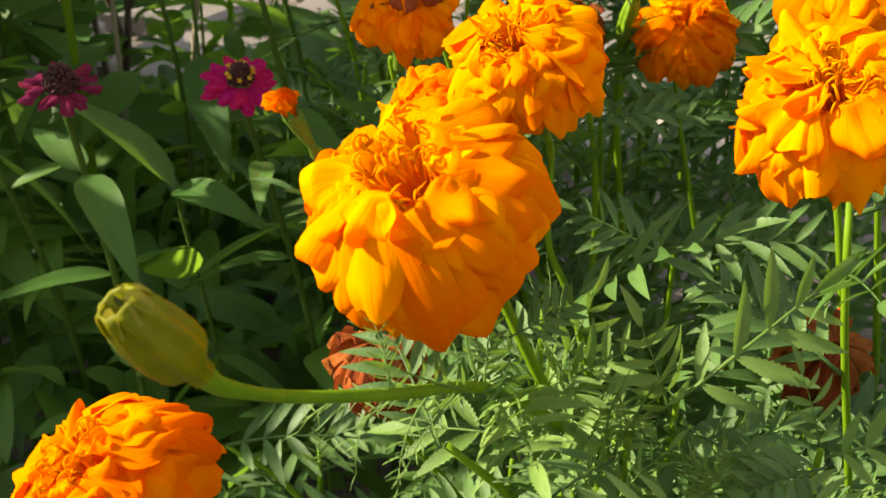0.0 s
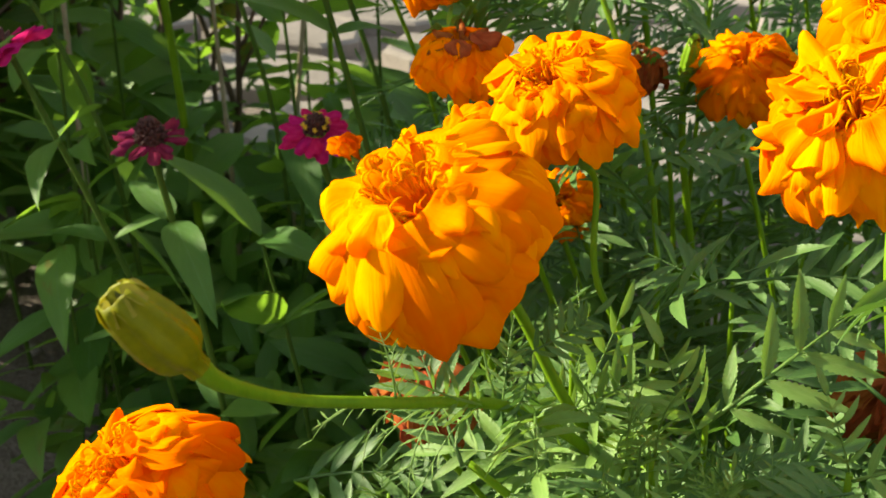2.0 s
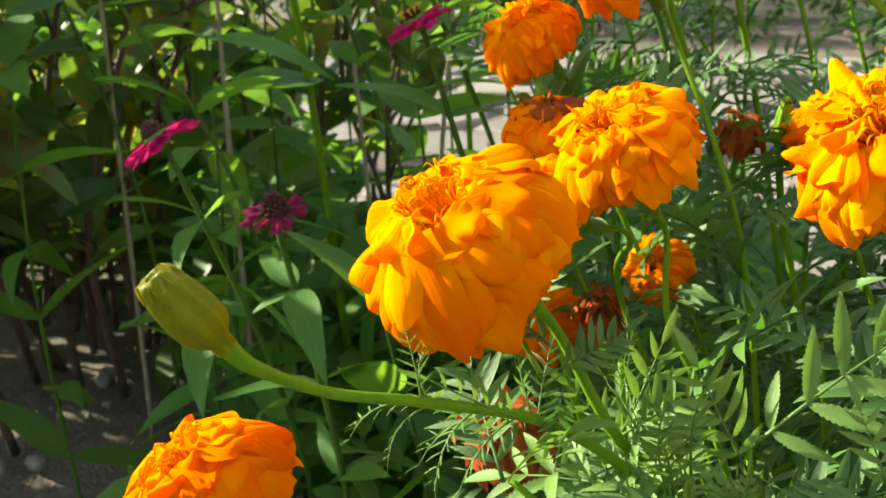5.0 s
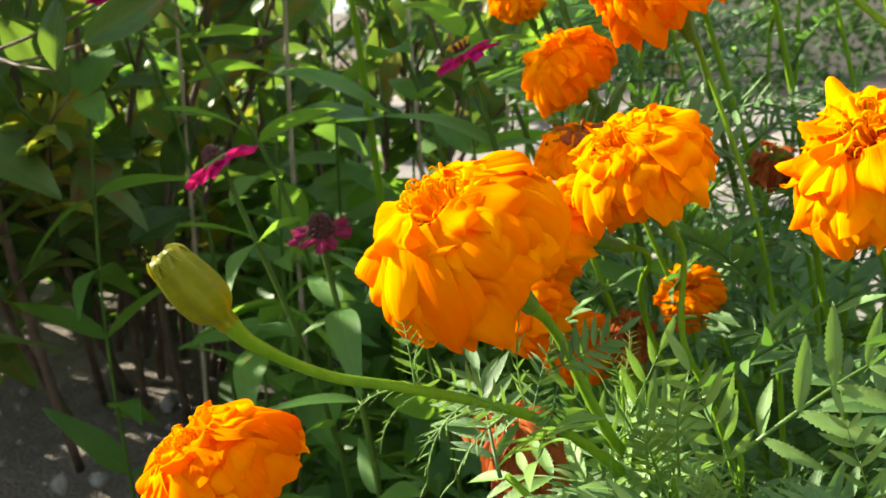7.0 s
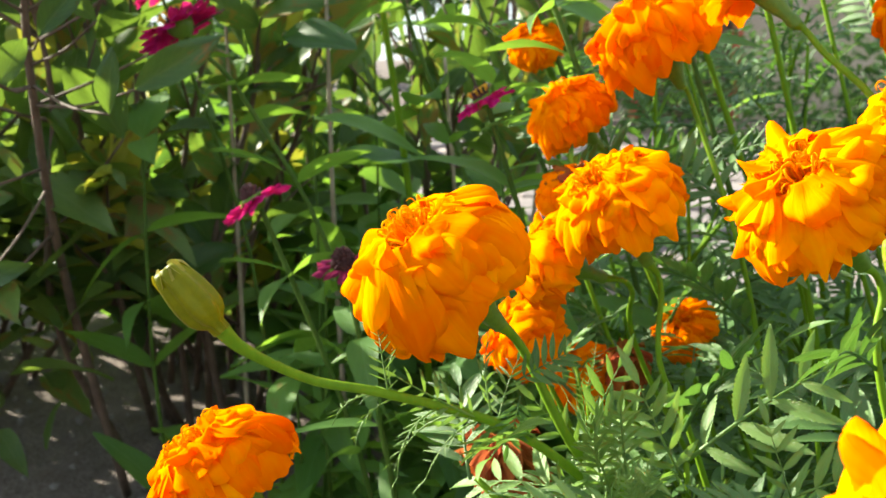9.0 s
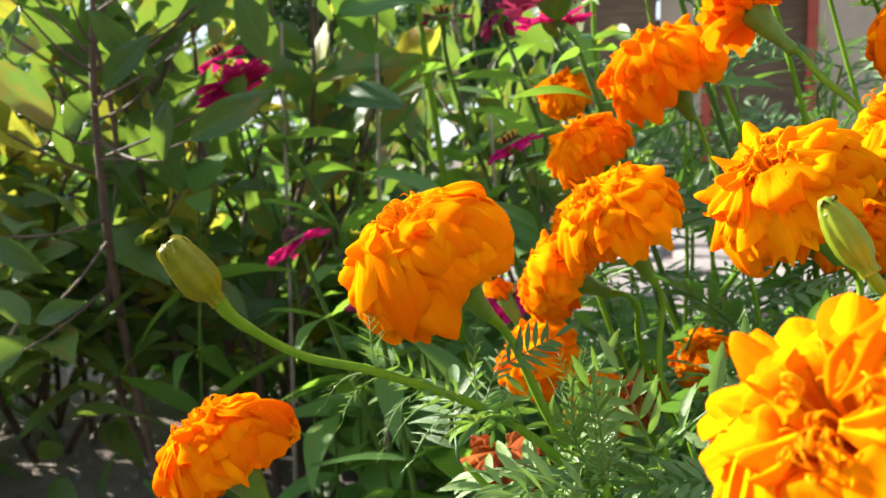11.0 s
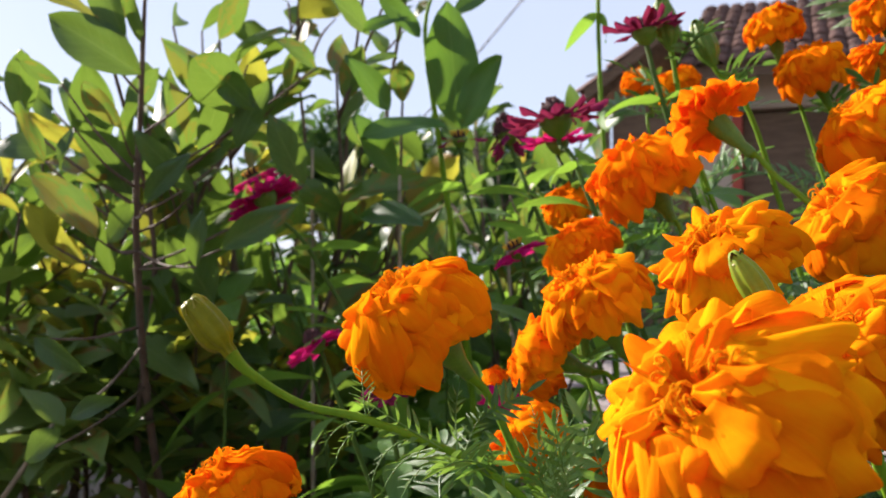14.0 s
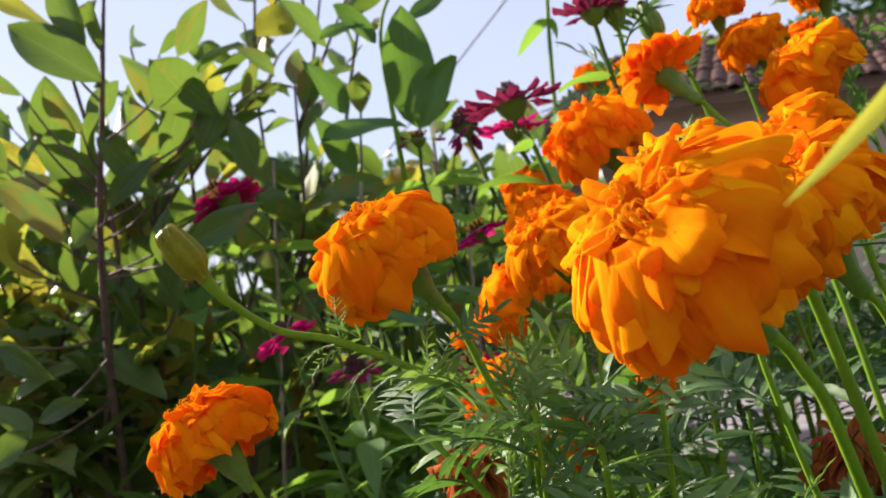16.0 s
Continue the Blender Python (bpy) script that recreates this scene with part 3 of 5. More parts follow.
def flower_head(owner, centre, axis, size, rng, rings, pools, florets=26, squash=1.0):
    """Rings of petals round an axis, as parts of a thing."""
    ax = Vector(axis).normalized()
    e1 = ax.orthogonal().normalized()
    e2 = ax.cross(e1)
    root = Vector(centre) - ax * (0.16 * size)
    for i, (theta, n, length, up) in enumerate(rings):
        pool = pools[min(i * len(pools) // len(rings), len(pools) - 1)]
        off = rng.uniform(0, 6.28)
        for k in range(n):
            a = off + 2 * math.pi * (k + rng.uniform(-0.25, 0.25)) / n
            th = radians(theta + 7 * math.sin(2 * a + off) + rng.uniform(-9, 9))
            out = e1 * math.cos(a) + e2 * math.sin(a)
            d = out * math.sin(th) + ax * math.cos(th) * squash
            inward = ax * math.sin(th) - out * math.cos(th)
            tilt = rng.uniform(-0.2, 0.2)
            inward = inward + d.cross(inward) * tilt
            p = root + ax * (up * size) + out * (0.035 * size)
            s = length * size * rng.uniform(0.82, 1.1)
            part("petal", pool[rng.integers(len(pool))], owner, aim(p, d, inward, (s, s * rng.uniform(0.85, 1.1), s)))
    for k in range(florets):
        a, q = rng.uniform(0, 6.28), rng.uniform(0, 1) ** 0.6
        out = e1 * math.cos(a) + e2 * math.sin(a)
        d = ax * 1.0 + out * (0.9 * q)
        p = root + ax * (0.20 * size) + out * (0.10 * size * q)
        part("floret", FLORETS[rng.integers(len(FLORETS))], owner, aim(p, d, Vector(rng.uniform(-1, 1, 3)), size * rng.uniform(0.10, 0.19)))


def dome_head(owner, centre, axis, size, rng, layers, florets=26):
    """A full bloom: layers of petals that run over a dome, and a tuft of florets at its top."""
    ax = Vector(axis).normalized()
    e1 = ax.orthogonal().normalized()
    e2 = ax.cross(e1)
    r = 0.5 * size
    c = Vector(centre) - ax * (0.16 * r)
    full = rng.uniform(0, 6.28)
    for n, scale, meshes in layers:
        off = rng.uniform(0, 6.28)
        for k in range(n):
            a = off + 2 * math.pi * (k + rng.uniform(-0.28, 0.28)) / n
            out = e1 * math.cos(a) + e2 * math.sin(a)
            lean = ax + out * rng.uniform(-0.07, 0.06) + ax.cross(out) * rng.uniform(-0.12, 0.12)
            q = r * scale * (1 + 0.07 * math.cos(a - full)) * rng.uniform(0.92, 1.06)
            part("petal", meshes[rng.integers(len(meshes))], owner, aim(c, lean, out, (q * rng.uniform(0.92, 1.08), q, q)))
    for k in range(florets):
        a, q = rng.uniform(0, 6.28), rng.uniform(0, 1) ** 0.6
        out = e1 * math.cos(a) + e2 * math.sin(a)
        part("floret", FLORETS[rng.integers(len(FLORETS))], owner, aim(c + ax * (0.58 * r) + out * (0.32 * r * q), ax + out * (0.8 * q), Vector(rng.uniform(-1, 1, 3)), size * rng.uniform(0.10, 0.19)))


def put_leaf(owner, pool, place, direction, size, rng, roll=0.55, lean=(-0.5, 0.0)):
    up = Vector((rng.uniform(-roll, roll) + lean[0], rng.uniform(-roll, roll) + lean[1], 1))
    return part("leaf", pool[rng.integers(len(pool))], owner, aim(place, direction, up, size))


def stem_leaves(owner, pts, first, last, n, pool, lo, hi, rng, el=(5, 45), pair=False, lean=(-0.5, 0.0)):
    m = len(pts) - 1
    a = rng.uniform(0, 360)
    for k in range(n):
        s = first + (last - first) * k / max(1, n - 1)
        p = pts[int(s * m)]
        a += 90 if pair else 137
        for q in ((0, 180) if pair else (0,)):
            put_leaf(owner, pool, p, way(a + q + rng.uniform(-20, 20), rng.uniform(*el)), rng.uniform(lo, hi), rng, lean=lean)


def marigold(label, centre, axis, size, stem, seed, rings=None, pools=DOME_FAR, florets=10, calyx=0.022, leaves=(0.2, 0.8, 5), leaf=(0.045, 0.07), r=0.0012, group="marigold flowers", cup=0.0):
    rng = np.random.default_rng(seed)
    ax = Vector(axis).normalized()
    foot = Vector(stem[0])
    t = thing("marigold_flower", foot, label, "flower", group)
    neck = Vector(centre) - ax * (0.16 * size + calyx * 0.9)
    under = neck - ax * 0.012
    line = [Vector(p) for p in stem if (Vector(p) - under).length > 0.032] + [under, neck + ax * 0.002]
    n = 6 + 6 * len(line)
    pts = spline(line, n)
    rad = [r * 1.25 + (r * 0.9 - r * 1.25) * i / (n - 1) + (0.0011 * max(0, (i / (n - 1) - 0.86) / 0.14)) for i in range(n)]
    part("stem", make_mesh("stem", *tube_geo(pts, rad, 9, 0.06), STEM), t)
    part("calyx", make_mesh("calyx", *calyx_geo(calyx, cup or max(0.006, 0.12 * size + 0.001)), CALYX), t, aim(neck, ax), "green ribbed calyx")
    if rings is None:
        dome_head(t, centre, ax, size, rng, pools, florets)
    else:
        flower_head(t, centre, ax, size, rng, rings, pools, florets)
    if leaves:
        stem_leaves(t, pts, leaves[0], leaves[1], leaves[2], MLEAVES, leaf[0], leaf[1], rng, (0, 50))
    return t


def bud_parts(owner, base, axis, length, radius, stemtop=0.0024, skin=None):
    """A ribbed closed bud with a toothed mouth, as parts of owner."""
    ax = Vector(axis).normalized()
    L, R = length, radius
    prof = [(-0.22 * L, stemtop), (-0.08 * L, 0.45 * R), (0.03 * L, 0.80 * R), (0.14 * L, 0.97 * R), (0.32 * L, 1.02 * R), (0.52 * L, 0.98 * R), (0.72 * L, 0.88 * R), (0.88 * L, 0.74 * R), (0.97 * L, 0.62 * R), (0.96 * L, 0.5 * R), (0.86 * L, 0.42 * R), (0.80 * L, 0.05 * R)]
    if skin:
        prof = [(-0.22 * L, stemtop), (-0.08 * L, 0.55 * R), (0.05 * L, 0.86 * R), (0.22 * L, 1.0 * R), (0.45 * L, 1.0 * R), (0.65 * L, 0.86 * R), (0.80 * L, 0.66 * R), (0.92 * L, 0.44 * R), (0.99 * L, 0.22 * R), (0.97 * L, 0.1 * R)]
    b = part("bud_cup", make_mesh("bud_cup", *lathe_geo(prof, 64, 0.075, 8), skin or BUDSKIN), owner, aim(base, ax), "olive-green ribbed bud cup")
    rng = np.random.default_rng(5)
    e1 = ax.orthogonal().normalized()
    e2 = ax.cross(e1)
    tooth = make_mesh("tooth", *petal_geo(rng, 0.42, 0.0, -0.12, 0.02, 1.0, -0.9, 8, 7, 0.02, 0.7), BUDTIP)
    for k in range(8):
        a = 2 * math.pi * k / 8
        out = e1 * math.cos(a) + e2 * math.sin(a)
        p = Vector(base) + ax * (0.76 * L) + out * ((0.72 if skin else 0.86) * R)
        part("tooth", tooth, b, aim(p, ax - out * (rng.uniform(0.15, 0.55) + (0.35 if skin else 0)), -out, (0.27 * L * rng.uniform(0.75, 1.2), 0.62 * R, 0.27 * L)), "yellowish curled sepal tip")
    # inner tips coloured dark so that the mouth reads as a shaded hole
    inner = make_mesh("petal_tip", *petal_geo(rng, 0.3, 0.1, 0.3, 0.1, 1.5, 0.5, 7, 7), BUDDARK)
    for k in range(7):
        a = rng.uniform(0, 6.28)
        out = e1 * math.cos(a) + e2 * math.sin(a)
        part("petal_tip", inner, b, aim(Vector(base) + ax * (0.78 * L) + out * (0.22 * R), ax + out * 0.5, -out, 0.2 * L))
    return b


def zinnia(label, centre, axis, size, stem, seed, pool, petals=14, cone=0.22, leaf_pairs=4, pollen=True, leaf=(0.045, 0.07), drop=8):
    rng = np.random.default_rng(seed)
    ax = Vector(axis).normalized()
    t = thing("zinnia_flower", Vector(stem[0]), label, "flower", "zinnia flowers")
    e1 = ax.orthogonal().normalized()
    e2 = ax.cross(e1)
    c = Vector(centre)
    line = [Vector(p) for p in stem] + [c - ax * (0.30 * size), c - ax * (0.10 * size)]
    n = 6 + 5 * len(line)
    pts = spline(line, n)
    part("stem", make_mesh("stem", *tube_geo(pts, [0.0022 - 0.0005 * i / n for i in range(n)], 8), ZSTEM), t)
    prof = [(-0.20, 0.02), (-0.15, 0.10), (-0.05, 0.17), (0.03, 0.19), (0.05, 0.15)]
    v, f, u = lathe_geo([(x * size, r * size) for x, r in prof], 16, 0.05, 8)
    part("calyx", make_mesh("calyx", v, f, u, CALYX), t, aim(c, ax), "scaly green calyx")
    bumps = []
    for k in range(90):
        q = math.sqrt((k + 0.5) / 90)
        a = k * 2.39996
        h = cone * 1.05 * (1 - q * q) + 0.02
        p = Vector((h * size, q * cone * 0.75 * size * math.cos(a), q * cone * 0.75 * size * math.sin(a)))
        bumps.append(moved(tube_geo([Vector((0, 0, 0)), Vector((0.05 * size, 0, 0)), Vector((0.08 * size, 0, 0))], [0.03 * size, 0.028 * size, 0.008 * size], 5), aim(p, (1 + rng.uniform(-0.5, 0.5), q * math.cos(a) + rng.uniform(-0.6, 0.6), q * math.sin(a) + rng.uniform(-0.6, 0.6)), (0, 0, 1), (rng.uniform(0.6, 1.3), 1, 1))))
    bumps.append(lathe_geo([(0, cone * 0.8 * size), (cone * 0.6 * size, cone * 0.62 * size), (cone * 1.05 * size, 0.02 * size)], 14))
    part("cone", make_mesh("cone", *joined(bumps), CONE), t, aim(c, ax), "dark brown seed cone")
    if pollen:
        pm = make_mesh("disc_floret", *joined([tube_geo([Vector((0, 0, 0)), Vector((0.08 * size, 0, 0)), Vector((0.11 * size, 0, 0))], [0.018 * size, 0.02 * size, 0.006 * size], 5)] + [moved(tube_geo([Vector((0, 0, 0)), Vector((0.05 * size, 0, 0))], [0.012 * size, 0.006 * size], 4), aim((0.09 * size, 0, 0), (0.5, math.cos(b), math.sin(b)))) for b in (0, 1.26, 2.5, 3.8, 5.0)]), POLLEN)
        for k in range(9):
            a = 2 * math.pi * k / 9 + rng.uniform(-0.2, 0.2)
            out = e1 * math.cos(a) + e2 * math.sin(a)
            part("disc_floret", pm, t, aim(c + ax * (0.10 * size) + out * (0.15 * size), ax + out * 0.5))
    for ring, (el, n_p, ln) in enumerate(((-drop, petals, 0.5), (-drop + 12, petals - 3, 0.42))):
        for k in range(n_p):
            a = 2 * math.pi * (k + 0.5 * ring + rng.uniform(-0.15, 0.15)) / n_p
            out = e1 * math.cos(a) + e2 * math.sin(a)
            el2 = radians(el + rng.uniform(-7, 7))
            d = out * math.cos(el2) + ax * math.sin(el2)
            part("petal", pool[rng.integers(len(pool))], t, aim(c + out * (0.10 * size), d, ax * math.cos(el2) - out * math.sin(el2), ln * size * rng.uniform(0.85, 1.1)))
    stem_leaves(t, pts, 0.2, 0.56, leaf_pairs, ZLEAVES, leaf[0], leaf[1], rng, (-5, 45), True)
    return t


def marigold_plant(label, base, top, seed, n, lo=0.045, hi=0.075, pool=MLEAVES, shoots=3, low=0.35, young=2, rise=32):
    rng = np.random.default_rng(seed)
    b, tp = Vector(base), Vector(top)
    t = thing("marigold_plant", b, label, "plant", "marigold plants")
    main = spline([b, b.lerp(tp, 0.4) + Vector((rng.uniform(-.015, .015), rng.uniform(-.015, .015), 0)), b.lerp(tp, 0.75), tp], 24)
    part("stem", make_mesh("stem", *tube_geo(main, [0.0024 - 0.0012 * i / 23 for i in range(24)], 8, 0.05), STEM), t)
    lines = [(main, low)]
    for k in range(shoots):
        s = rng.uniform(0.45, 0.85)
        p = main[int(s * 23)]
        d = way(rng.uniform(0, 360), rng.uniform(30, 60))
        ln = rng.uniform(0.04, 0.08)
        q = p + d * ln
        q.z = min(q.z, tp.z - 0.002)
        sh = spline([p, p.lerp(q, 0.5) + Vector((0, 0, 0.004)), q], 10)
        part("side_shoot", make_mesh("side_shoot", *tube_geo(sh, [0.0018 - 0.0007 * i / 9 for i in range(10)], 6), STEM), t)
        lines.append((sh, 0.35))
    per = max(2, n // len(lines))
    for ln, first in lines:
        stem_leaves(t, ln, first, 1.0, per + (4 if ln is main else 0), pool, lo, hi, rng, (-25, rise), lean=(-0.65, -0.5))
    for k in range(young):
        put_leaf(t, YLEAVES, tp, way(rng.uniform(0, 360), rng.uniform(50, 80)), rng.uniform(0.02, 0.035), rng)
    return t

# ---- ground ----
def ground():
    k = np.linspace(-1, 1, 141)
    ax = np.sinh(k * 6.2) / np.sinh(6.2) * 400
    X, Y = np.meshgrid(ax, ax + 0.8, indexing="ij")
    Z = np.zeros_like(X)
    for i in range(X.shape[0]):
        for j in range(X.shape[1]):
            r = math.hypot(X[i, j], Y[i, j])
            if r < 8:
                p = Vector((X[i, j], Y[i, j], 0))
                Z[i, j] = 0.018 * noise.noise(p * 6) + 0.012 * noise.noise(p * 17) + 0.03 * noise.noise(p * 0.8) - 0.012
    V = np.stack([X, Y, Z], -1).reshape(-1, 3)
    tagged(new("ground", make_mesh("ground", V, grid_faces(141, 141), None, SOIL)), "bare grey-brown garden soil with small crumbs", "soil", kind="structure")


ground()


def pebbles():
    rng = np.random.default_rng(11)
    geos = []
    for k in range(900):
        x, y = rng.uniform(-2.2, 0.5), rng.uniform(0.1, 1.7)
        s = 0.004 + 0.016 * rng.random() ** 3
        prof = [(-0.5, 0.05), (-0.35, 0.5), (0.0, 0.75), (0.35, 0.5), (0.5, 0.05)]
        g = lathe_geo([(a * s, b * s) for a, b in prof], 6, 0.15, 3)
        geos.append(moved(g, aim((x, y, s * 0.25 + 0.003), rng.uniform(-1, 1, 3), rng.uniform(-1, 1, 3))))
    ob = new("pebbles", make_mesh("pebbles", *joined(geos), PEBBLE))
    tagged(ob, "small grey pebbles and soil crumbs on the bed", "pebbles", kind="stuff")


pebbles()

# ---- house behind the beds ----
def box_mesh(name, lo, hi, material, bevel=0.0):
    bm = bmesh.new()
    bmesh.ops.create_cube(bm, size=1)
    for v in bm.verts:
        v.co = Vector([(lo[i] + hi[i]) / 2 + v.co[i] * (hi[i] - lo[i]) for i in range(3)])
    if bevel:
        bmesh.ops.bevel(bm, geom=bm.edges[:], offset=bevel, segments=2, affect="EDGES")
    me = bpy.data.meshes.new(name)
    bm.to_mesh(me)
    bm.free()
    me.materials.append(material)
    return me


def house():
    """Local frame: x along the front, y to the back, z up; the front's left corner is the origin."""
    t = thing("house", (0, 0, 0), "low plastered house with a dark clay-tiled roof", "house")
    t.matrix_basis = pose(-3.42, 7.45, 0, 0, 0, 20)
    W = world_of(t)
    depth, length, eave, over = 4.0, 7.5, 2.25, 0.40
    # front wall round a door and two windows
    for x0, x1, z0, z1 in ((0, 0.35, 0, eave), (0.35, 1.2, 1.9, eave), (1.2, 2.6, 0, eave), (2.6, 3.6, 0, 0.9), (2.6, 3.6, 1.9, eave), (3.6, 4.9, 0, eave), (4.9, 5.9, 0, 0.9), (4.9, 5.9, 1.9, eave), (5.9, length, 0, eave)):
        part("wall", box_mesh("wall", (x0, 0, z0), (x1, 0.22, z1), PLASTER), t, W, "beige plastered front wall")
    part("wall", box_mesh("wall", (0, 0.22, 0), (0.22, depth, eave), PLASTER), t, W)
    part("wall", box_mesh("wall", (length - 0.22, 0.22, 0), (length, depth, eave), PLASTER), t, W)
    part("wall", box_mesh("wall", (0.22, depth - 0.22, 0), (length - 0.22, depth, eave), PLASTER), t, W)
    d = part("door", box_mesh("door", (0.42, 0.10, 0.02), (1.13, 0.15, 1.88), WOOD, 0.008), t, W, "dark wooden door")
    for x0 in (0.34, 1.13):
        part("door_frame", box_mesh("door_frame", (x0, -0.02, 0.0), (x0 + 0.08, 0.2, 1.96), REDPAINT, 0.01), d, W, "red painted post")
    for x0 in (2.6, 4.9):
        w = part("window", box_mesh("window", (x0 + 0.06, 0.12, 0.96), (x0 + 0.94, 0.14, 1.84), GLASS), t, W, "dark window")
        for lo, hi in (((x0, 0.03, 0.9), (x0 + 0.06, 0.18, 1.9)), ((x0 + 0.94, 0.03, 0.9), (x0 + 1.0, 0.18, 1.9)), ((x0 + 0.06, 0.03, 0.9), (x0 + 0.94, 0.18, 0.96)), ((x0 + 0.06, 0.03, 1.84), (x0 + 0.94, 0.18, 1.9))):
            part("frame", box_mesh("frame", lo, hi, WOOD, 0.005), w, W)

    def slope(name, a, b, c, d2, label):
        top = [Vector(p) for p in (a, b, c, d2)]
        low = [p - Vector((0, 0, 0.10)) for p in top]
        faces = [(0, 1, 2, 3), (4, 7, 6, 5), (0, 4, 5, 1), (1, 5, 6, 2), (2, 6, 7, 3), (3, 7, 4, 0)]
        return part(name, make_mesh(name, [tuple(p) for p in top + low], faces, None, WOOD, False), t, W, label)

    tile = []
    for i in range(7):
        a = math.pi * i / 6
        for x in (0.0, 0.30):
            tile.append((x, -0.06 * math.cos(a), 0.032 * math.sin(a) + (0.014 if x else 0)))
    tfc = [(2 * i, 2 * i + 1, 2 * i + 3, 2 * i + 2) for i in range(6)]
    n0 = len(tile)
    tile = tile + [(x, y * 0.86, z - 0.013) for x, y, z in tile]
    tfc = tfc + [(n0 + a, n0 + d3, n0 + c, n0 + b) for a, b, c, d3 in tfc] + [(2 * i + 1, n0 + 2 * i + 1, n0 + 2 * i + 3, 2 * i + 3) for i in range(6)]
    tile_mesh = make_mesh("roof_tile", tile, tfc, None, TILE)
    rng = np.random.default_rng(3)

    def tiles(roof, p0, p1, p2, p3, limit):
        p0, p1, p2, p3 = (Vector(p) for p in (p0, p1, p2, p3))
        up = p2.lerp(p3, 0.5) - p0.lerp(p1, 0.5)
        rows, rest, count = int(up.length / 0.25), [], 0
        for r in range(rows):
            a, b = p0.lerp(p2, r / rows), p1.lerp(p3, r / rows)
            n = int((b - a).length / 0.125)
            nrm = (b - a).cross(up).normalized()
            nrm = nrm if nrm.z > 0 else -nrm
            for k in range(n):
                p = a.lerp(b, (k + 0.5) / n) + nrm * (0.006 + rng.uniform(0, 0.01))
                m = aim(p + up.normalized() * 0.24, -up + Vector(rng.uniform(-0.06, 0.06, 3)), nrm)
                if count < limit:
                    part("roof_tile", tile_mesh, roof, W @ m)
                    count += 1
                else:
                    rest.append(moved((tile, tfc, [(0, 0)] * len(tile)), m))
        if rest:
            tagged(part("roof_tiles", make_mesh("roof_tiles", *joined(rest), TILE), roof, W), kind="stuff")

    A = ((-0.05, -over, eave - 0.06), (length + over, -over, eave - 0.06), (length + over, depth / 2, 3.3), (-0.05, depth / 2, 3.3))
    tiles(slope("roof", *A, "shallow tiled roof on old timber"), A[0], A[1], A[3], A[2], 280)
    B = ((-0.05, depth + over, eave - 0.02), (length + over, depth + over, eave - 0.02), (length + over, depth / 2, 3.3), (-0.05, depth / 2, 3.3))
    slope("roof", *B, "tiled rear slope of the roof")
    C = ((-0.80, -over, 2.06), (-0.80, depth, 2.06), (-0.06, depth, 2.60), (-0.06, -over, 2.60))
    tiles(slope("lean_to_roof", *C, "dark low lean-to roof of clay tiles"), C[0], C[1], C[3], C[2], 200)
    for y in (-0.2, 1.8, 3.7):
        part("post", box_mesh("post", (-0.74, y, 0), (-0.64, y + 0.1, 2.02), WOOD, 0.01), t, W)
    # added panel, there only to darken the space below the lean-to
    part("side_panel", box_mesh("side_panel", (-0.62, -0.12, 0), (-0.02, -0.08, 2.02), WOOD), t, W, "dark panel added to darken the space under the lean-to roof")
    part("back_panel", box_mesh("back_panel", (-0.62, depth - 0.1, 0), (-0.05, depth, 2.0), WOOD), t, W, "dark boarded back of the lean-to")
    return t


house()

# ---- trees and hedge in the distance ----
def leaf_cloud(name, centres, radii, n, size, material, seed, squash=0.8, hang=0.0):
    rng = np.random.default_rng(seed)
    tmpl = [blade_geo(rng, 1.0, 0.42, 4, 0.2, 0.25, 0, 0.1, cols=3) for _ in range(4)]
    Vs, Fs, Us, o = [], [], [], 0
    w = np.array([r ** 2 for r in radii])
    pick = rng.choice(len(centres), n, p=w / w.sum())
    for i in pick:
        d = rng.normal(size=3)
        d /= np.linalg.norm(d)
        rr = radii[i] * rng.uniform(0.55, 1.05) ** 0.6 * rng.uniform(0.75, 1.1)
        p = np.array(centres[i]) + d * rr * np.array([1, 1, squash])
        if p[2] < 0.01:
            continue
        v, f, u = tmpl[rng.integers(4)]
        dirn = d + rng.normal(size=3) * 0.7
        dirn[2] -= hang
        m = np.array(aim(p, Vector(dirn), Vector(rng.normal(size=3) * 0.6 + np.array([0, 0, 1])), size * rng.uniform(0.6, 1.3)))
        Vs.append(v @ m[:3, :3].T + m[:3, 3])
        Fs.append(f + o)
        Us.append(u)
        o += len(v)
    return make_mesh(name, np.concatenate(Vs), np.concatenate(Fs), np.concatenate(Us), material)


def tree(x, y, h, spread, seed, n=5200, leaf=0.24):
    rng = np.random.default_rng(seed)
    t = thing("tree", (x, y, 0), "leafy green garden tree in the distance", "tree", "distant trees")
    base = Vector((x, y, 0))
    trunk = spline([base, base + Vector((0.1, 0, h * 0.25)), base + Vector((rng.uniform(-.3, .3), rng.uniform(-.3, .3), h * 0.6))], 12)
    part("trunk", make_mesh("trunk", *tube_geo(trunk, [h * 0.03 * (1 - 0.6 * i / 11) for i in range(12)], 9), BARK), t)
    cs, rs = [], []
    for k in range(9):
        d = way(rng.uniform(0, 360), rng.uniform(5, 80))
        c = trunk[-1] + Vector((d.x * spread, d.y * spread, d.z * h * 0.38)) * rng.uniform(0.4, 1.0)
        part("limb", tube("limb", [trunk[7 + k % 4], trunk[-1].lerp(c, 0.5), c], h * 0.012, h * 0.004, BARK, 8, 6), t)
        cs.append(tuple(c))
        rs.append(spread * rng.uniform(0.35, 0.6))
    part("crown", leaf_cloud("crown", cs, rs, n, leaf, FARLEAF, seed + 1), t)
    return t


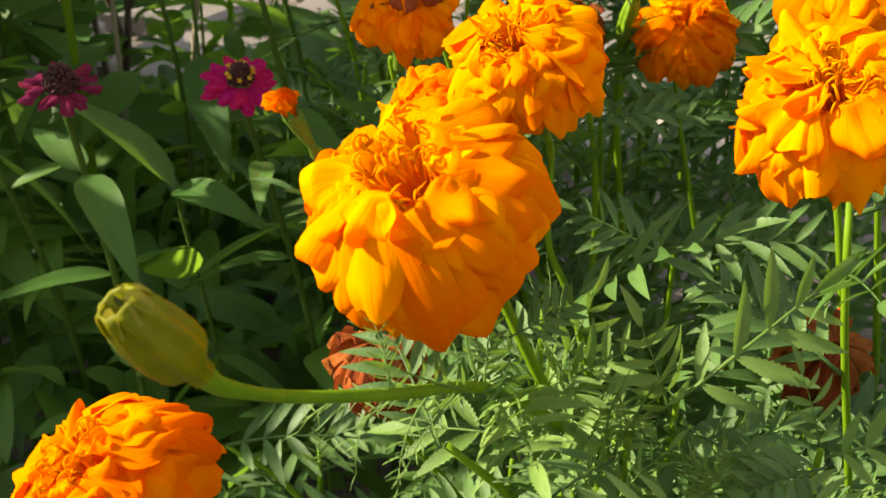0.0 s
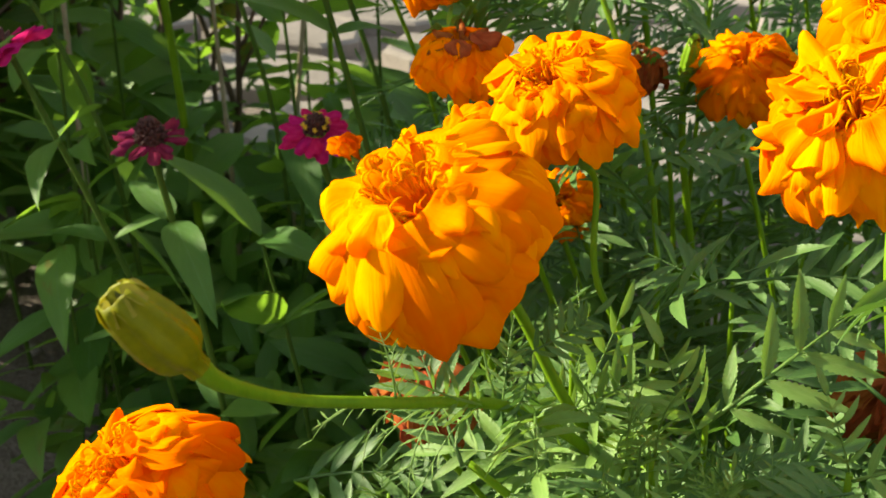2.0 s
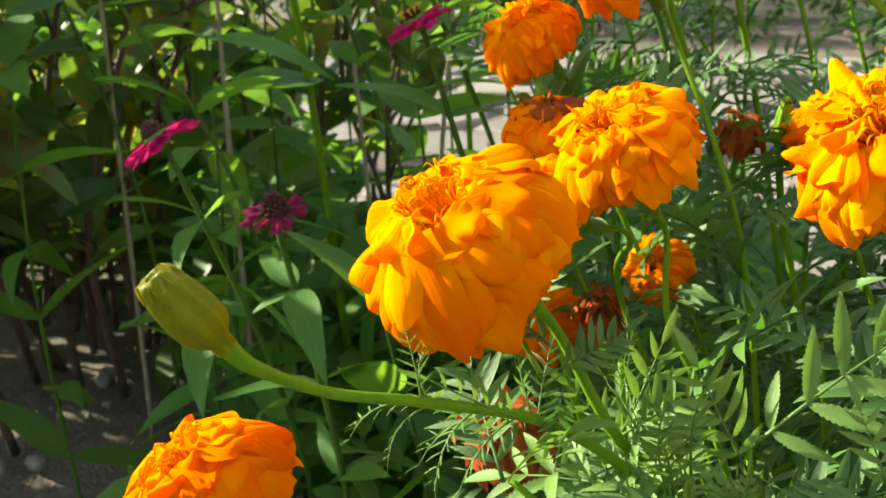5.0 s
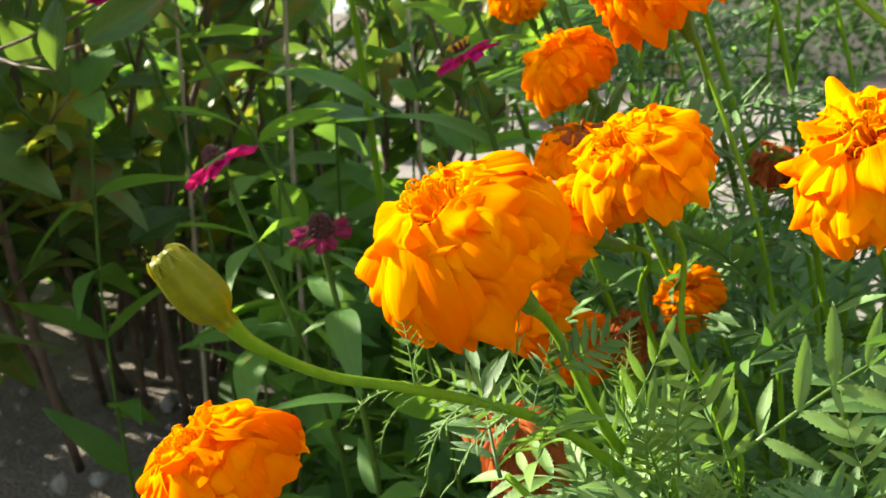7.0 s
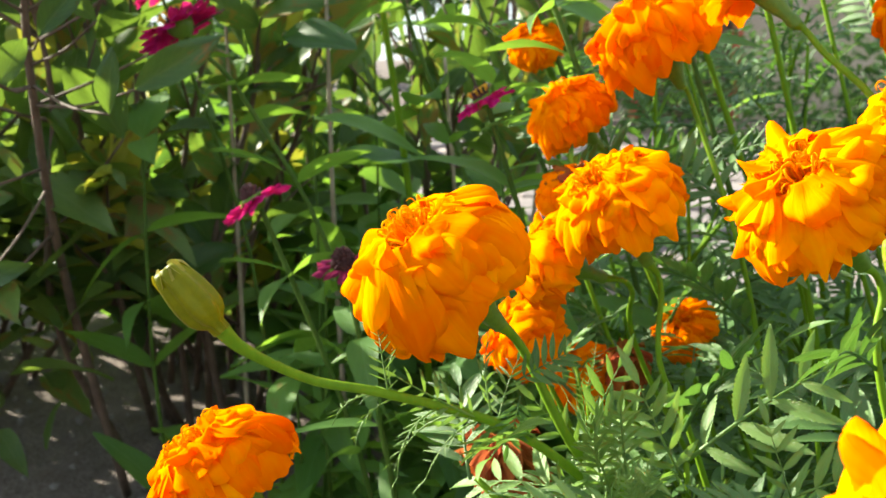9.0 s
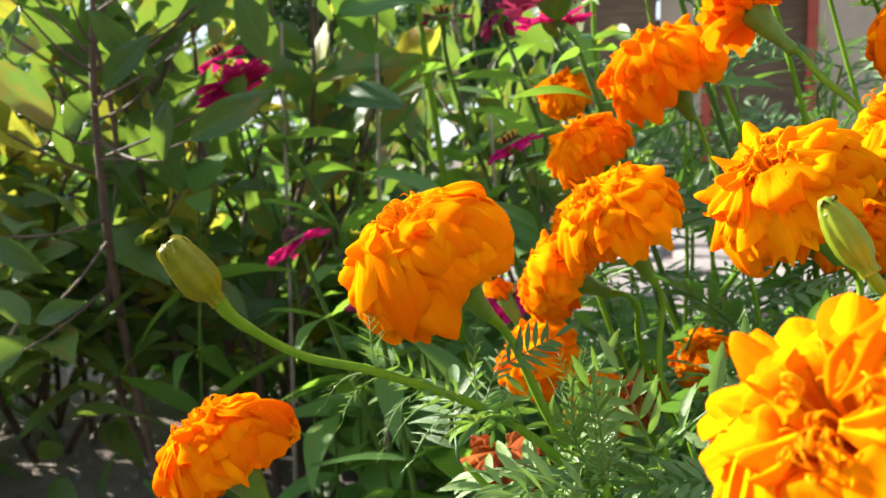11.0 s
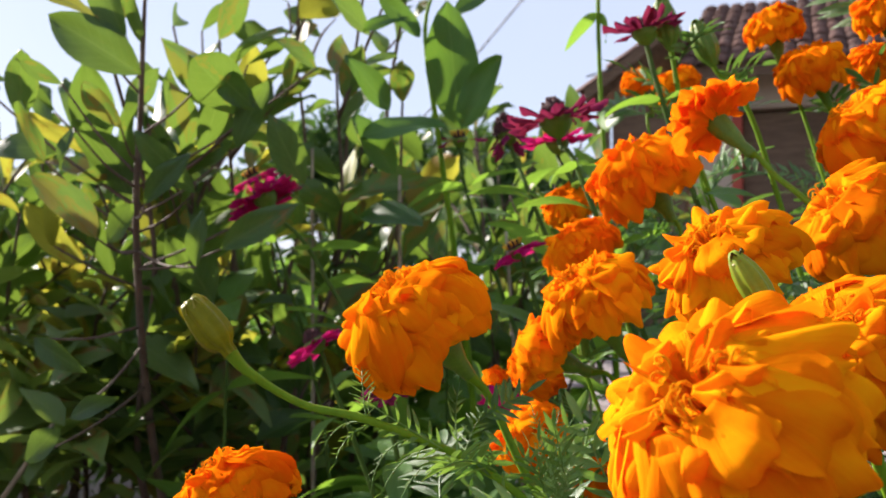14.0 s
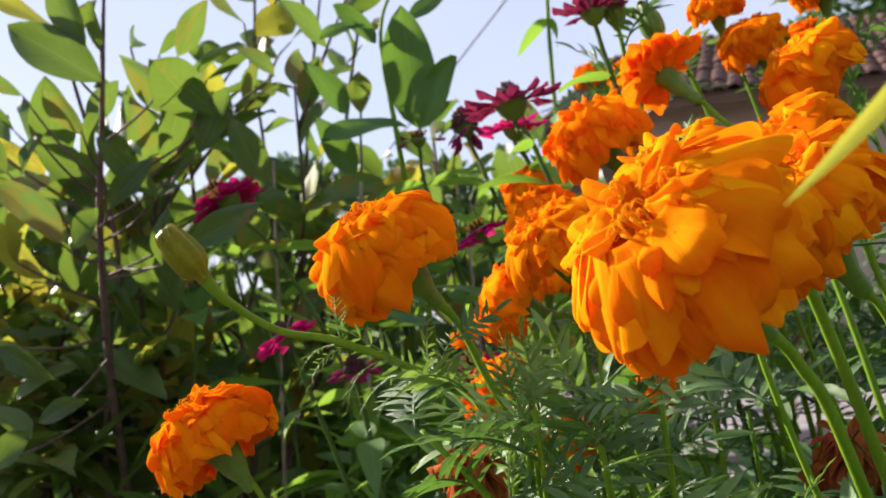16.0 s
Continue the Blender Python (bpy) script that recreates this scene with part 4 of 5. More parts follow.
for k, (az, dist, h, sp) in enumerate(((58, 17, 2.4, 1.5), (47, 20, 3.6, 2.2), (40, 22, 3.6, 2.2), (24.6, 16, 5.2, 0.9), (71, 16, 2.6, 1.6), (12, 19, 6.6, 1.6), (85, 16, 2.8, 1.8), (33, 26, 4.0, 2.2))):
    p = way(az, 0) * dist
    tree(p.x, p.y, h, sp, 60 + k)


def hedge(label, pts, height, depth, n, leaf, seed, material=FARLEAF):
    rng = np.random.default_rng(seed)
    cs, rs = [], []
    for a, b in zip(pts, pts[1:]):
        m = max(2, int((Vector(b) - Vector(a)).length / (depth * 0.5)))
        for k in range(m):
            p = Vector(a).lerp(Vector(b), k / m)
            for q in range(4):
                cs.append((p.x + rng.uniform(-depth, depth) * 0.5, p.y + rng.uniform(-depth, depth) * 0.5, height * (0.15 + 0.2 * q) * rng.uniform(0.8, 1.15)))
                rs.append(depth * rng.uniform(0.28, 0.5))
    ob = new("hedge", leaf_cloud("hedge", cs, rs, n, leaf, material, seed))
    return tagged(ob, label, "hedge", kind="stuff")


hedge("dense green hedge behind the paved path", [(-9.5, 2.2), (-7.0, 4.6), (-4.6, 6.2)], 1.3, 1.2, 12000, 0.12, 21)
hedge("thick leafy bushes beyond the shrubs", [(-3.4, -0.4), (-2.8, 1.0), (-2.05, 1.95)], 0.62, 0.6, 5200, 0.085, 24, FILL)
hedge("low green bushes beside the house wall", [(-4.0, 6.3), (-2.4, 6.6), (1.0, 6.0)], 0.75, 0.7, 5000, 0.075, 22)
hedge("dense green bushes at the garden's edge", [(-9.5, 2.2), (-8.5, -3.0), (-3.0, -8.0), (5.0, -7.0), (8.0, 0.0), (5.0, 6.0)], 1.3, 1.3, 9000, 0.16, 23)

# ---- cables ----
def cable(a, b, sag, r=0.012):
    a, b = Vector(a), Vector(b)
    pts = [a.lerp(b, s) - Vector((0, 0, sag * 4 * s * (1 - s))) for s in np.linspace(0, 1, 16)]
    t = new("overhead_cable", make_mesh("overhead_cable", *tube_geo(pts, r, 6), CABLE))
    return tagged(t, "thin dark cable across the sky", "cable")


cable((-8.66, 9.99, 2.70), (-3.08, 8.11, 5.48), 0.03, 0.013)
cable(way(30.5, 0) * 7.6 + Vector((0, 0, 2.1)), way(23.0, 0) * 9.5 + Vector((0, 0, 2.95)), 0.02, 0.007)

# ---- marigolds ----
marigold("large ruffled orange marigold in full bloom on a green stem", (0.000, 0.202, 0.427), (-0.42, -0.52, 0.74), 0.0595,
         [(0.10, 0.29, 0.0), (0.085, 0.27, 0.18), (0.058, 0.243, 0.325), (0.036, 0.227, 0.364), (0.022, 0.209, 0.390)], 1, None, DOME_NEAR, 34, 0.024, None, r=0.0016)
marigold("bright orange marigold head below the bud, petals ruffled", (-0.067, 0.165, 0.353), (-0.55, -0.30, 0.78), 0.052,
         [(0.02, 0.26, 0.0), (-0.005, 0.225, 0.2), (-0.03, 0.19, 0.30)], 2, None, DOME_RICH, 30, 0.022, None)
marigold("orange-yellow marigold on a long bare stem behind the largest bloom", (0.012, 0.311, 0.433), (-0.32, -0.42, 0.82), 0.053,
         [(0.105, 0.335, 0.0), (0.085, 0.330, 0.20), (0.0476, 0.3224, 0.328), (0.0300, 0.3210, 0.366)], 3, None, DOME_CLOSE, 28, 0.024, (0.2, 0.45, 4))
marigold("smaller orange marigold tucked under another bloom", (-0.019, 0.317, 0.407), (-0.75, -0.45, 0.35), 0.042,
         [(0.06, 0.46, 0.0), (0.04, 0.44, 0.2), (-0.0046, 0.3836, 0.3475)], 4, None, DOME_FAR, 8, 0.02, None)
marigold("fading orange marigold with a brown centre", (-0.046, 0.394, 0.425), (0.0, -0.15, 0.95), 0.042,
         [(0.03, 0.43, 0.0), (0.01, 0.42, 0.22), (-0.035, 0.405, 0.36)], 5, None, DOME_FAR[:5] + DOME_DRY, 0, 0.02, (0.3, 0.7, 4))
marigold("deep orange marigold half turned away", (-0.067, 0.428, 0.464), (-0.4, -0.5, 0.75), 0.047,
         [(0.06, 0.45, 0.0), (0.03, 0.44, 0.25), (-0.03, 0.43, 0.40)], 6, None, DOME_FAR, 8, 0.022, (0.3, 0.75, 5))
marigold("rounded deep orange marigold on a tall leafy stem", (-0.013, 0.409, 0.503), (-0.40, -0.30, 0.86), 0.060,
         [(0.09, 0.42, 0.0), (0.06, 0.41, 0.25), (0.042, 0.403, 0.38), (0.012, 0.400, 0.455)], 7, None, DOME_FAR, 10, 0.022, (0.3, 0.62, 5))
marigold("small orange marigold low among the stems", (-0.053, 0.351, 0.359), (-0.45, -0.70, 0.55), 0.043,
         [(0.03, 0.40, 0.0), (0.01, 0.38, 0.2), (-0.02, 0.36, 0.31)], 8, None, DOME_FAR, 8, 0.02, (0.3, 0.6, 3))
marigold("small orange marigold half hidden by leaves", (-0.056, 0.421, 0.318), (-0.1, -0.7, 0.7), 0.042,
         [(0.01, 0.46, 0.0), (-0.01, 0.45, 0.15), (-0.04, 0.44, 0.27)], 9, None, DOME_FAR, 6, 0.02, (0.4, 0.95, 4))
marigold("orange marigold crossed by a grey-green leaf", (0.000, 0.436, 0.350), (-0.2, -0.7, 0.6), 0.035,
         [(0.07, 0.48, 0.0), (0.06, 0.47, 0.18), (0.02, 0.46, 0.30)], 10, None, DOME_FAR, 6, 0.02, (0.5, 0.95, 4))
marigold("yellow-orange marigold among feathery leaves", (0.076, 0.440, 0.421), (-0.1, -0.5, 0.85), 0.045,
         [(0.14, 0.48, 0.0), (0.13, 0.47, 0.22), (0.09, 0.45, 0.36)], 11, None, DOME_FAR, 8, 0.022, (0.4, 0.95, 6))
marigold("broad orange marigold with drooping outer petals", (0.102, 0.261, 0.447), (-0.40, -0.55, 0.72), 0.052,
         [(0.19, 0.31, 0.0), (0.17, 0.29, 0.22), (0.125, 0.272, 0.38)], 12, None, DOME_CLOSE, 30, 0.024, (0.3, 0.66, 5))
marigold("yellow-orange marigold close beside its neighbour", (0.113, 0.390, 0.513), (-0.45, -0.45, 0.76), 0.050,
         [(0.22, 0.42, 0.0), (0.20, 0.41, 0.25), (0.140, 0.398, 0.45)], 13, None, DOME_NEAR, 18, 0.024, None)
marigold("yellow-orange marigold below its taller neighbour", (0.120, 0.346, 0.468), (-0.45, -0.60, 0.65), 0.054,
         [(0.22, 0.40, 0.0), (0.20, 0.39, 0.22), (0.150, 0.362, 0.40)], 14, None, DOME_NEAR, 12, 0.024, None)
marigold("large orange marigold with long hanging petals, close to the eye", (0.168, 0.111, 0.409), (-0.30, -0.70, 0.58), 0.056,
         [(0.200, 0.31, 0.0), (0.200, 0.27, 0.2), (0.188, 0.165, 0.352)], 15, None, DOME_CLOSE, 24, 0.026, None, (0.05, 0.075), 0.0015)
marigold("broad orange marigold crowded behind a larger bloom", (0.178, 0.162, 0.421), (-0.35, -0.55, 0.70), 0.049,
         [(0.225, 0.32, 0.0), (0.222, 0.29, 0.2), (0.205, 0.205, 0.345)], 30, None, DOME_CLOSE, 18, 0.024, None)
marigold("orange marigold seen from the side with a long green cup", (0.042, 0.376, 0.525), (-0.66, 0.04, 0.62), 0.040,
         [(0.19, 0.34, 0.0), (0.17, 0.345, 0.25), (0.118, 0.362, 0.440)], 16, RINGS_SIDE, (FAR,), 8, 0.026, None, (0.045, 0.07), 0.0014, "marigold flowers", 0.0058)
marigold("round orange marigold standing tall against the roof", (-0.003, 0.570, 0.618), (-0.15, -0.2, 0.95), 0.040,
         [(0.10, 0.60, 0.0), (0.08, 0.59, 0.3), (0.022, 0.572, 0.54)], 17, None, DOME_FAR, 8, 0.022, None)
marigold("wide orange marigold in front of the house wall", (0.028, 0.560, 0.584), (-0.2, -0.5, 0.85), 0.046,
         [(0.13, 0.64, 0.0), (0.11, 0.63, 0.3), (0.045, 0.61, 0.53)], 18, None, DOME_FAR, 8, 0.022, (0.3, 0.65, 5))
marigold("orange marigold at the edge of the clump", (0.046, 0.637, 0.598), (0.1, -0.5, 0.85), 0.042,
         [(0.17, 0.64, 0.0), (0.16, 0.63, 0.3), (0.09, 0.61, 0.53)], 19, None, DOME_FAR, 6, 0.022, (0.35, 0.85, 6))
marigold("tall orange marigold near the roof's end", (0.062, 0.605, 0.625), (-0.1, -0.2, 0.95), 0.042,
         [(0.16, 0.65, 0.0), (0.14, 0.64, 0.3), (0.08, 0.615, 0.56)], 20, None, DOME_FAR, 6, 0.022, (0.35, 0.8, 5))
marigold("small far marigold, dull orange", (-0.190, 0.722, 0.631), (-0.1, -0.6, 0.8), 0.032,
         [(-0.10, 0.79, 0.0), (-0.12, 0.77, 0.3), (-0.18, 0.73, 0.57)], 22, None, DOME_FAR, 0, 0.022, (0.35, 0.85, 5))
marigold("orange marigold behind a side-on bloom", (-0.135, 0.690, 0.616), (-0.2, -0.5, 0.85), 0.040,
         [(-0.03, 0.75, 0.0), (-0.06, 0.73, 0.3), (-0.12, 0.70, 0.54)], 23, None, DOME_FAR, 0, 0.022, (0.35, 0.85, 5))
marigold("dull orange marigold in shade among stems", (-0.152, 0.547, 0.501), (-0.1, -0.6, 0.8), 0.040,
         [(-0.08, 0.61, 0.0), (-0.10, 0.59, 0.3), (-0.14, 0.56, 0.44)], 24, None, DOME_FAR, 0, 0.022, (0.35, 0.9, 6))
marigold("withered rust-brown marigold with shrivelled petals", (-0.027, 0.288, 0.334), (-0.15, -0.1, 0.9), 0.044,
         [(0.06, 0.34, 0.0), (0.04, 0.33, 0.18), (-0.01, 0.31, 0.29)], 25, RINGS_DRY, (WILTED,), 0, 0.02, (0.3, 0.6, 3), group="withered marigolds")
marigold("withered brown marigold head among the stems", (-0.022, 0.408, 0.343), (-0.15, 0.1, 0.9), 0.032,
         [(0.06, 0.46, 0.0), (0.04, 0.45, 0.18), (0.0, 0.43, 0.30)], 26, RINGS_DRY, (WILTED,), 0, 0.02, (0.3, 0.6, 3), group="withered marigolds")
marigold("withered rust-brown marigold under the leaves", (0.142, 0.320, 0.345), (0.1, -0.3, 0.9), 0.042,
         [(0.20, 0.36, 0.0), (0.19, 0.35, 0.18), (0.16, 0.34, 0.29)], 27, RINGS_DRY, (WILTED,), 0, 0.02, (0.3, 0.6, 3), group="withered marigolds")

marigold("shrivelled dark brown marigold head behind the blooms", (0.030, 0.468, 0.424), (0.05, 0.1, 0.95), 0.028,
         [(0.09, 0.52, 0.0), (0.07, 0.51, 0.2), (0.045, 0.485, 0.37)], 29, RINGS_DRY, (WILTED,), 0, 0.018, (0.3, 0.6, 3), group="withered marigolds")

# the nodding bud
bud = thing("marigold_bud", (0.095, 0.275, 0.0), "olive-green closed marigold bud on a curved stem", "flower bud", "marigold buds")
bud_base, bud_axis = Vector((-0.0335, 0.1335, 0.4185)), Vector((-0.011, -0.008, 0.0165))
bl = [(0.095, 0.275, 0.0), (0.08, 0.262, 0.18), (0.058, 0.238, 0.325), (0.044, 0.225, 0.352), (0.020, 0.209, 0.373), (-0.001, 0.175, 0.390), (-0.020, 0.160, 0.3955), (-0.0295, 0.142, 0.408), tuple(bud_base - bud_axis * 0.12)]
bpts = spline(bl, 60)
part("stem", make_mesh("stem", *tube_geo(bpts, [0.0018 - 0.0003 * min(1, i / 40) + 0.0012 * max(0, (i - 48) / 11) for i in range(60)], 10, 0.05), STEM), bud)
bud_parts(bud, bud_base, bud_axis, 0.0205, 0.0065, 0.0028)
rb = np.random.default_rng(77)
for k, (p, az, el, s, pool) in enumerate((((-0.001, 0.175, 0.390), 60, 70, 0.022, CURLY), ((-0.002, 0.174, 0.389), 95, -25, 0.024, CURLY), ((0.000, 0.176, 0.389), 150, -40, 0.02, CURLY), ((-0.001, 0.176, 0.391), 20, 55, 0.018, CURLY),
                                          ((0.016, 0.203, 0.377), 100, -25, 0.036, CURLY), ((0.017, 0.205, 0.378), 40, 62, 0.026, YLEAVES), ((0.020, 0.207, 0.374), 10, 50, 0.024, YLEAVES), ((0.018, 0.207, 0.376), 140, -30, 0.03, CURLY))):
    put_leaf(bud, pool, p, way(az, el), s, rb)

for p, d, nrm, s, pool in (((0.026, 0.216, 0.368), (0.1, -0.6, 0.15), (-0.4, -0.3, 0.8), 0.042, LIT_LEAVES),
                           ((0.008, 0.190, 0.383), (-0.2, -0.5, -0.45), (-0.5, -0.5, 0.6), 0.026, CURLY), ((0.016, 0.203, 0.378), (-0.017, -0.024, 0.0165), (0.65, -0.7, 0.25), 0.034, YLEAVES), ((0.024, 0.211, 0.388), (0.6, 0.3, 0.5), (0.5, -0.7, 0.4), 0.022, MLEAVES), ((0.024, 0.211, 0.384), (-0.1, -0.1, -0.9), (0.6, -0.8, 0.1), 0.018, MLEAVES)):
    part("leaf", pool[int(rb.integers(len(pool)))], bud, aim(p, d, nrm, s))

# a green bud beside the nearest bloom, and upright buds behind
def standing_bud(label, base, axis, length, radius, stem, seed, skin=None, leaves=4):
    rng = np.random.default_rng(seed)
    t = thing("marigold_bud", stem[0], label, "flower bud", "marigold buds")
    ax = Vector(axis).normalized()
    pts = spline([Vector(p) for p in stem] + [Vector(base) - ax * length * 0.35, Vector(base) - ax * length * 0.1], 40)
    part("stem", make_mesh("stem", *tube_geo(pts, [0.0021 - 0.0004 * i / 39 + 0.0008 * max(0, (i - 33) / 6) for i in range(40)], 9), STEM), t)
    bud_parts(t, base, ax, length, radius, 0.0026, skin)
    if leaves:
        stem_leaves(t, pts, 0.35, 0.7, leaves, MLEAVES, 0.04, 0.065, rng)
    return t


standing_bud("green closed marigold bud in front of a bloom", (0.1445, 0.189, 0.4355), (-0.50, -0.10, 0.78), 0.0180, 0.0044, [(0.21, 0.31, 0.0), (0.20, 0.28, 0.2), (0.168, 0.204, 0.398)], 31, FRESHBUD, 0)
standing_bud("green marigold bud standing beside a zinnia", (-0.062, 0.533, 0.612), (-0.15, -0.1, 0.95), 0.032, 0.0085, [(0.05, 0.60, 0.0), (0.02, 0.58, 0.3), (-0.045, 0.54, 0.53)], 32, CALYX)
standing_bud("half-open orange-brown marigold bud on a green cup", (-0.040, 0.552, 0.600), (-0.35, -0.1, 0.9), 0.030, 0.0085, [(0.07, 0.62, 0.0), (0.04, 0.60, 0.3), (-0.01, 0.565, 0.54)], 33, CALYX)
standing_bud("slender pale green marigold bud on a thin stem", (0.050, 0.459, 0.412), (0.05, -0.1, 0.95), 0.024, 0.0048, [(0.11, 0.50, 0.0), (0.09, 0.49, 0.2), (0.056, 0.465, 0.36)], 34, STEM)
marigold("half-open yellow-orange marigold bud low beside the blooms", (-0.087, 0.374, 0.382), (-0.50, -0.15, 0.80), 0.024,
         [(0.01, 0.42, 0.0), (-0.01, 0.41, 0.2), (-0.06, 0.385, 0.345)], 28, ((3, 7, .62, 0), (2, 5, .62, .06)), (FAR,), 0, 0.022, (0.3, 0.6, 3), group="marigold buds", cup=0.0042)

# ---- zinnias ----
zinnia("magenta zinnia with an open dark centre", (-0.134, 0.442, 0.370), (0.15, -0.45, 0.85), 0.034, [(-0.08, 0.50, 0.0), (-0.10, 0.48, 0.2)], 41, ZPETAL)
zinnia("faded dark zinnia head going to seed", (-0.208, 0.403, 0.367), (0.1, -0.3, 0.9), 0.036, [(-0.18, 0.45, 0.0), (-0.19, 0.43, 0.2)], 42, ZFADED, 10, 0.26, 4, False)
zinnia("magenta zinnia tilted edge-on over the leaves", (-0.327, 0.447, 0.394), (-0.42, -0.28, 0.86), 0.050, [(-0.26, 0.53, 0.0), (-0.28, 0.50, 0.2)], 43, ZPETAL, 14, 0.14, 4, False)
zinnia("purple-pink zinnia among green stems", (-0.166, 0.497, 0.466), (-0.42, -0.25, 0.86), 0.037, [(-0.10, 0.56, 0.0), (-0.12, 0.54, 0.25)], 44, ZPETAL, 13, 0.15)
zinnia("deep pink zinnia with a ring of yellow florets", (-0.440, 0.488, 0.519), (-0.45, -0.20, 0.85), 0.062, [(-0.33, 0.60, 0.0), (-0.35, 0.57, 0.3), (-0.41, 0.525, 0.46)], 45, ZPETAL, 17, 0.14, 3, True, (0.05, 0.08), -4)
zinnia("old wine-red zinnia with a tall dark cone", (-0.146, 0.518, 0.562), (-0.15, -0.15, 0.97), 0.068, [(-0.03, 0.56, 0.0), (-0.05, 0.54, 0.3), (-0.11, 0.50, 0.51)], 46, ZFADED, 12, 0.17, 5, False, (0.04, 0.06), -4)
zinnia("wine-red zinnia with yellow florets behind an older one", (-0.176, 0.566, 0.554), (-0.05, -0.1, 0.98), 0.050, [(-0.06, 0.60, 0.0), (-0.08, 0.58, 0.3), (-0.14, 0.545, 0.50)], 47, ZPETAL, 13, 0.12, 4, True, (0.04, 0.06), -14)
zinnia("dried blackish zinnia seed head with few petals", (-0.250, 0.600, 0.572), (-0.25, -0.05, 0.95), 0.050, [(-0.12, 0.65, 0.0), (-0.15, 0.63, 0.3), (-0.215, 0.595, 0.50)], 48, ZFADED, 6, 0.3, 4, False, (0.04, 0.06), 45)
zinnia("wine-red zinnia with a tuft of yellow florets", (-0.071, 0.515, 0.615), (-0.15, -0.1, 0.97), 0.048, [(0.03, 0.58, 0.0), (0.01, 0.56, 0.3), (-0.055, 0.52, 0.55)], 49, ZFADED, 12, 0.12, 4, True, (0.04, 0.06), -18)
zinnia("small golden-brown spent zinnia without petals", (-0.345, 0.650, 0.582), (0.05, -0.2, 0.97), 0.044, [(-0.26, 0.72, 0.0), (-0.28, 0.70, 0.3), (-0.34, 0.66, 0.52)], 50, ZFADED, 4, 0.12, 3, True)
zinnia("deep pink zinnia deep in the shrub", (-0.62, 0.62, 0.56), (-0.3, -0.3, 0.85), 0.05, [(-0.55, 0.70, 0.0), (-0.57, 0.68, 0.3)], 52, ZPETAL, 12, 0.15, 4)

# ---- foliage of the marigold bed ----
# each plant: top of the stem, and how many leaves
FRONT_BED = (
    (0.070, 0.180, 0.336, 10), (0.058, 0.200, 0.340, 11), (0.050, 0.222, 0.352, 12),
    (0.085, 0.238, 0.338, 10), (0.138, 0.256, 0.312, 8), (0.168, 0.290, 0.325, 8),
    (0.046, 0.232, 0.332, 9), (0.056, 0.212, 0.356, 10),
)
YOUNG_BED = ((0.060, 0.214, 0.362, 9), (0.092, 0.205, 0.352, 8))
MIDDLE_BED = (
    (0.132, 0.322, 0.300, 5), (0.092, 0.376, 0.280, 5), (0.060, 0.262, 0.262, 9), (0.118, 0.270, 0.290, 6),
    (0.030, 0.325, 0.260, 5), (0.165, 0.390, 0.290, 5), (0.055, 0.430, 0.280, 5), (0.120, 0.480, 0.330, 7), (0.225, 0.330, 0.325, 7),
    (0.195, 0.255, 0.345, 10), (0.240, 0.195, 0.330, 10), (0.188, 0.180, 0.315, 9), (0.285, 0.115, 0.335, 9), (-0.010, 0.410, 0.250, 10),
    (-0.055, 0.330, 0.230, 10), (0.212, 0.128, 0.352, 9), (0.238, 0.112, 0.348, 8),
)
BACK_BED = (
    (0.055, 0.545, 0.440, 18), (0.150, 0.570, 0.450, 18), (0.230, 0.470, 0.430, 18), (-0.035, 0.525, 0.420, 17), (0.000, 0.650, 0.500, 18),
    (0.105, 0.690, 0.510, 18), (-0.095, 0.615, 0.480, 17), (0.210, 0.630, 0.500, 18), (0.320, 0.440, 0.420, 17), (0.340, 0.275, 0.380, 17),
    (-0.135, 0.715, 0.500, 17), (-0.050, 0.790, 0.540, 18), (0.090, 0.840, 0.560, 18), (0.210, 0.790, 0.560, 18),
)


def bed(rows, seed, lean, lo, hi, low, special, pool, special_label):
    for k, (x, y, z, n) in enumerate(rows):
        own = k in special
        marigold_plant(special_label if own else "green toothed marigold leaves on branching stems", (x + lean[0], y + lean[1], 0), (x, y, z), seed + k, n, lo, hi, pool if own else MLEAVES, rise=42, low=low)


bed(FRONT_BED, 200, (0.030, 0.036), 0.036, 0.052, 0.5, (1, 2), LIT_LEAVES, "toothed marigold leaves coloured lighter as if sunlit")
bed(YOUNG_BED, 260, (0.030, 0.036), 0.024, 0.040, 0.6, (0, 1), LIT_LEAVES, "young marigold shoot with small leaves, lightened as if sunlit")


def sprig(label, base, top, leaves, young=()):
    """A shoot whose leaves are set one by one: start, direction, facing, length, pool."""
    t = thing("marigold_plant", base, label, "plant", "marigold plants")
    b, tp = Vector(base), Vector(top)
    pts = spline([b, b.lerp(tp, 0.45) + Vector((0.006, 0.004, 0)), b.lerp(tp, 0.8), tp], 20)
    part("stem", make_mesh("stem", *tube_geo(pts, [0.0020 - 0.0010 * i / 19 for i in range(20)], 8, 0.05), STEM), t)
    for k, (p, d, facing, size, pool) in enumerate(leaves):
        part("leaf", pool[k % len(pool)], t, aim(p, d, facing, size))
    for k, (p, size, pool) in enumerate(young):
        part("leaf", pool[k % len(pool)], t, aim(p, way(131 * k, 62 + 9 * (k % 3)), (0.4, -0.8, 0.2), size))
    return t


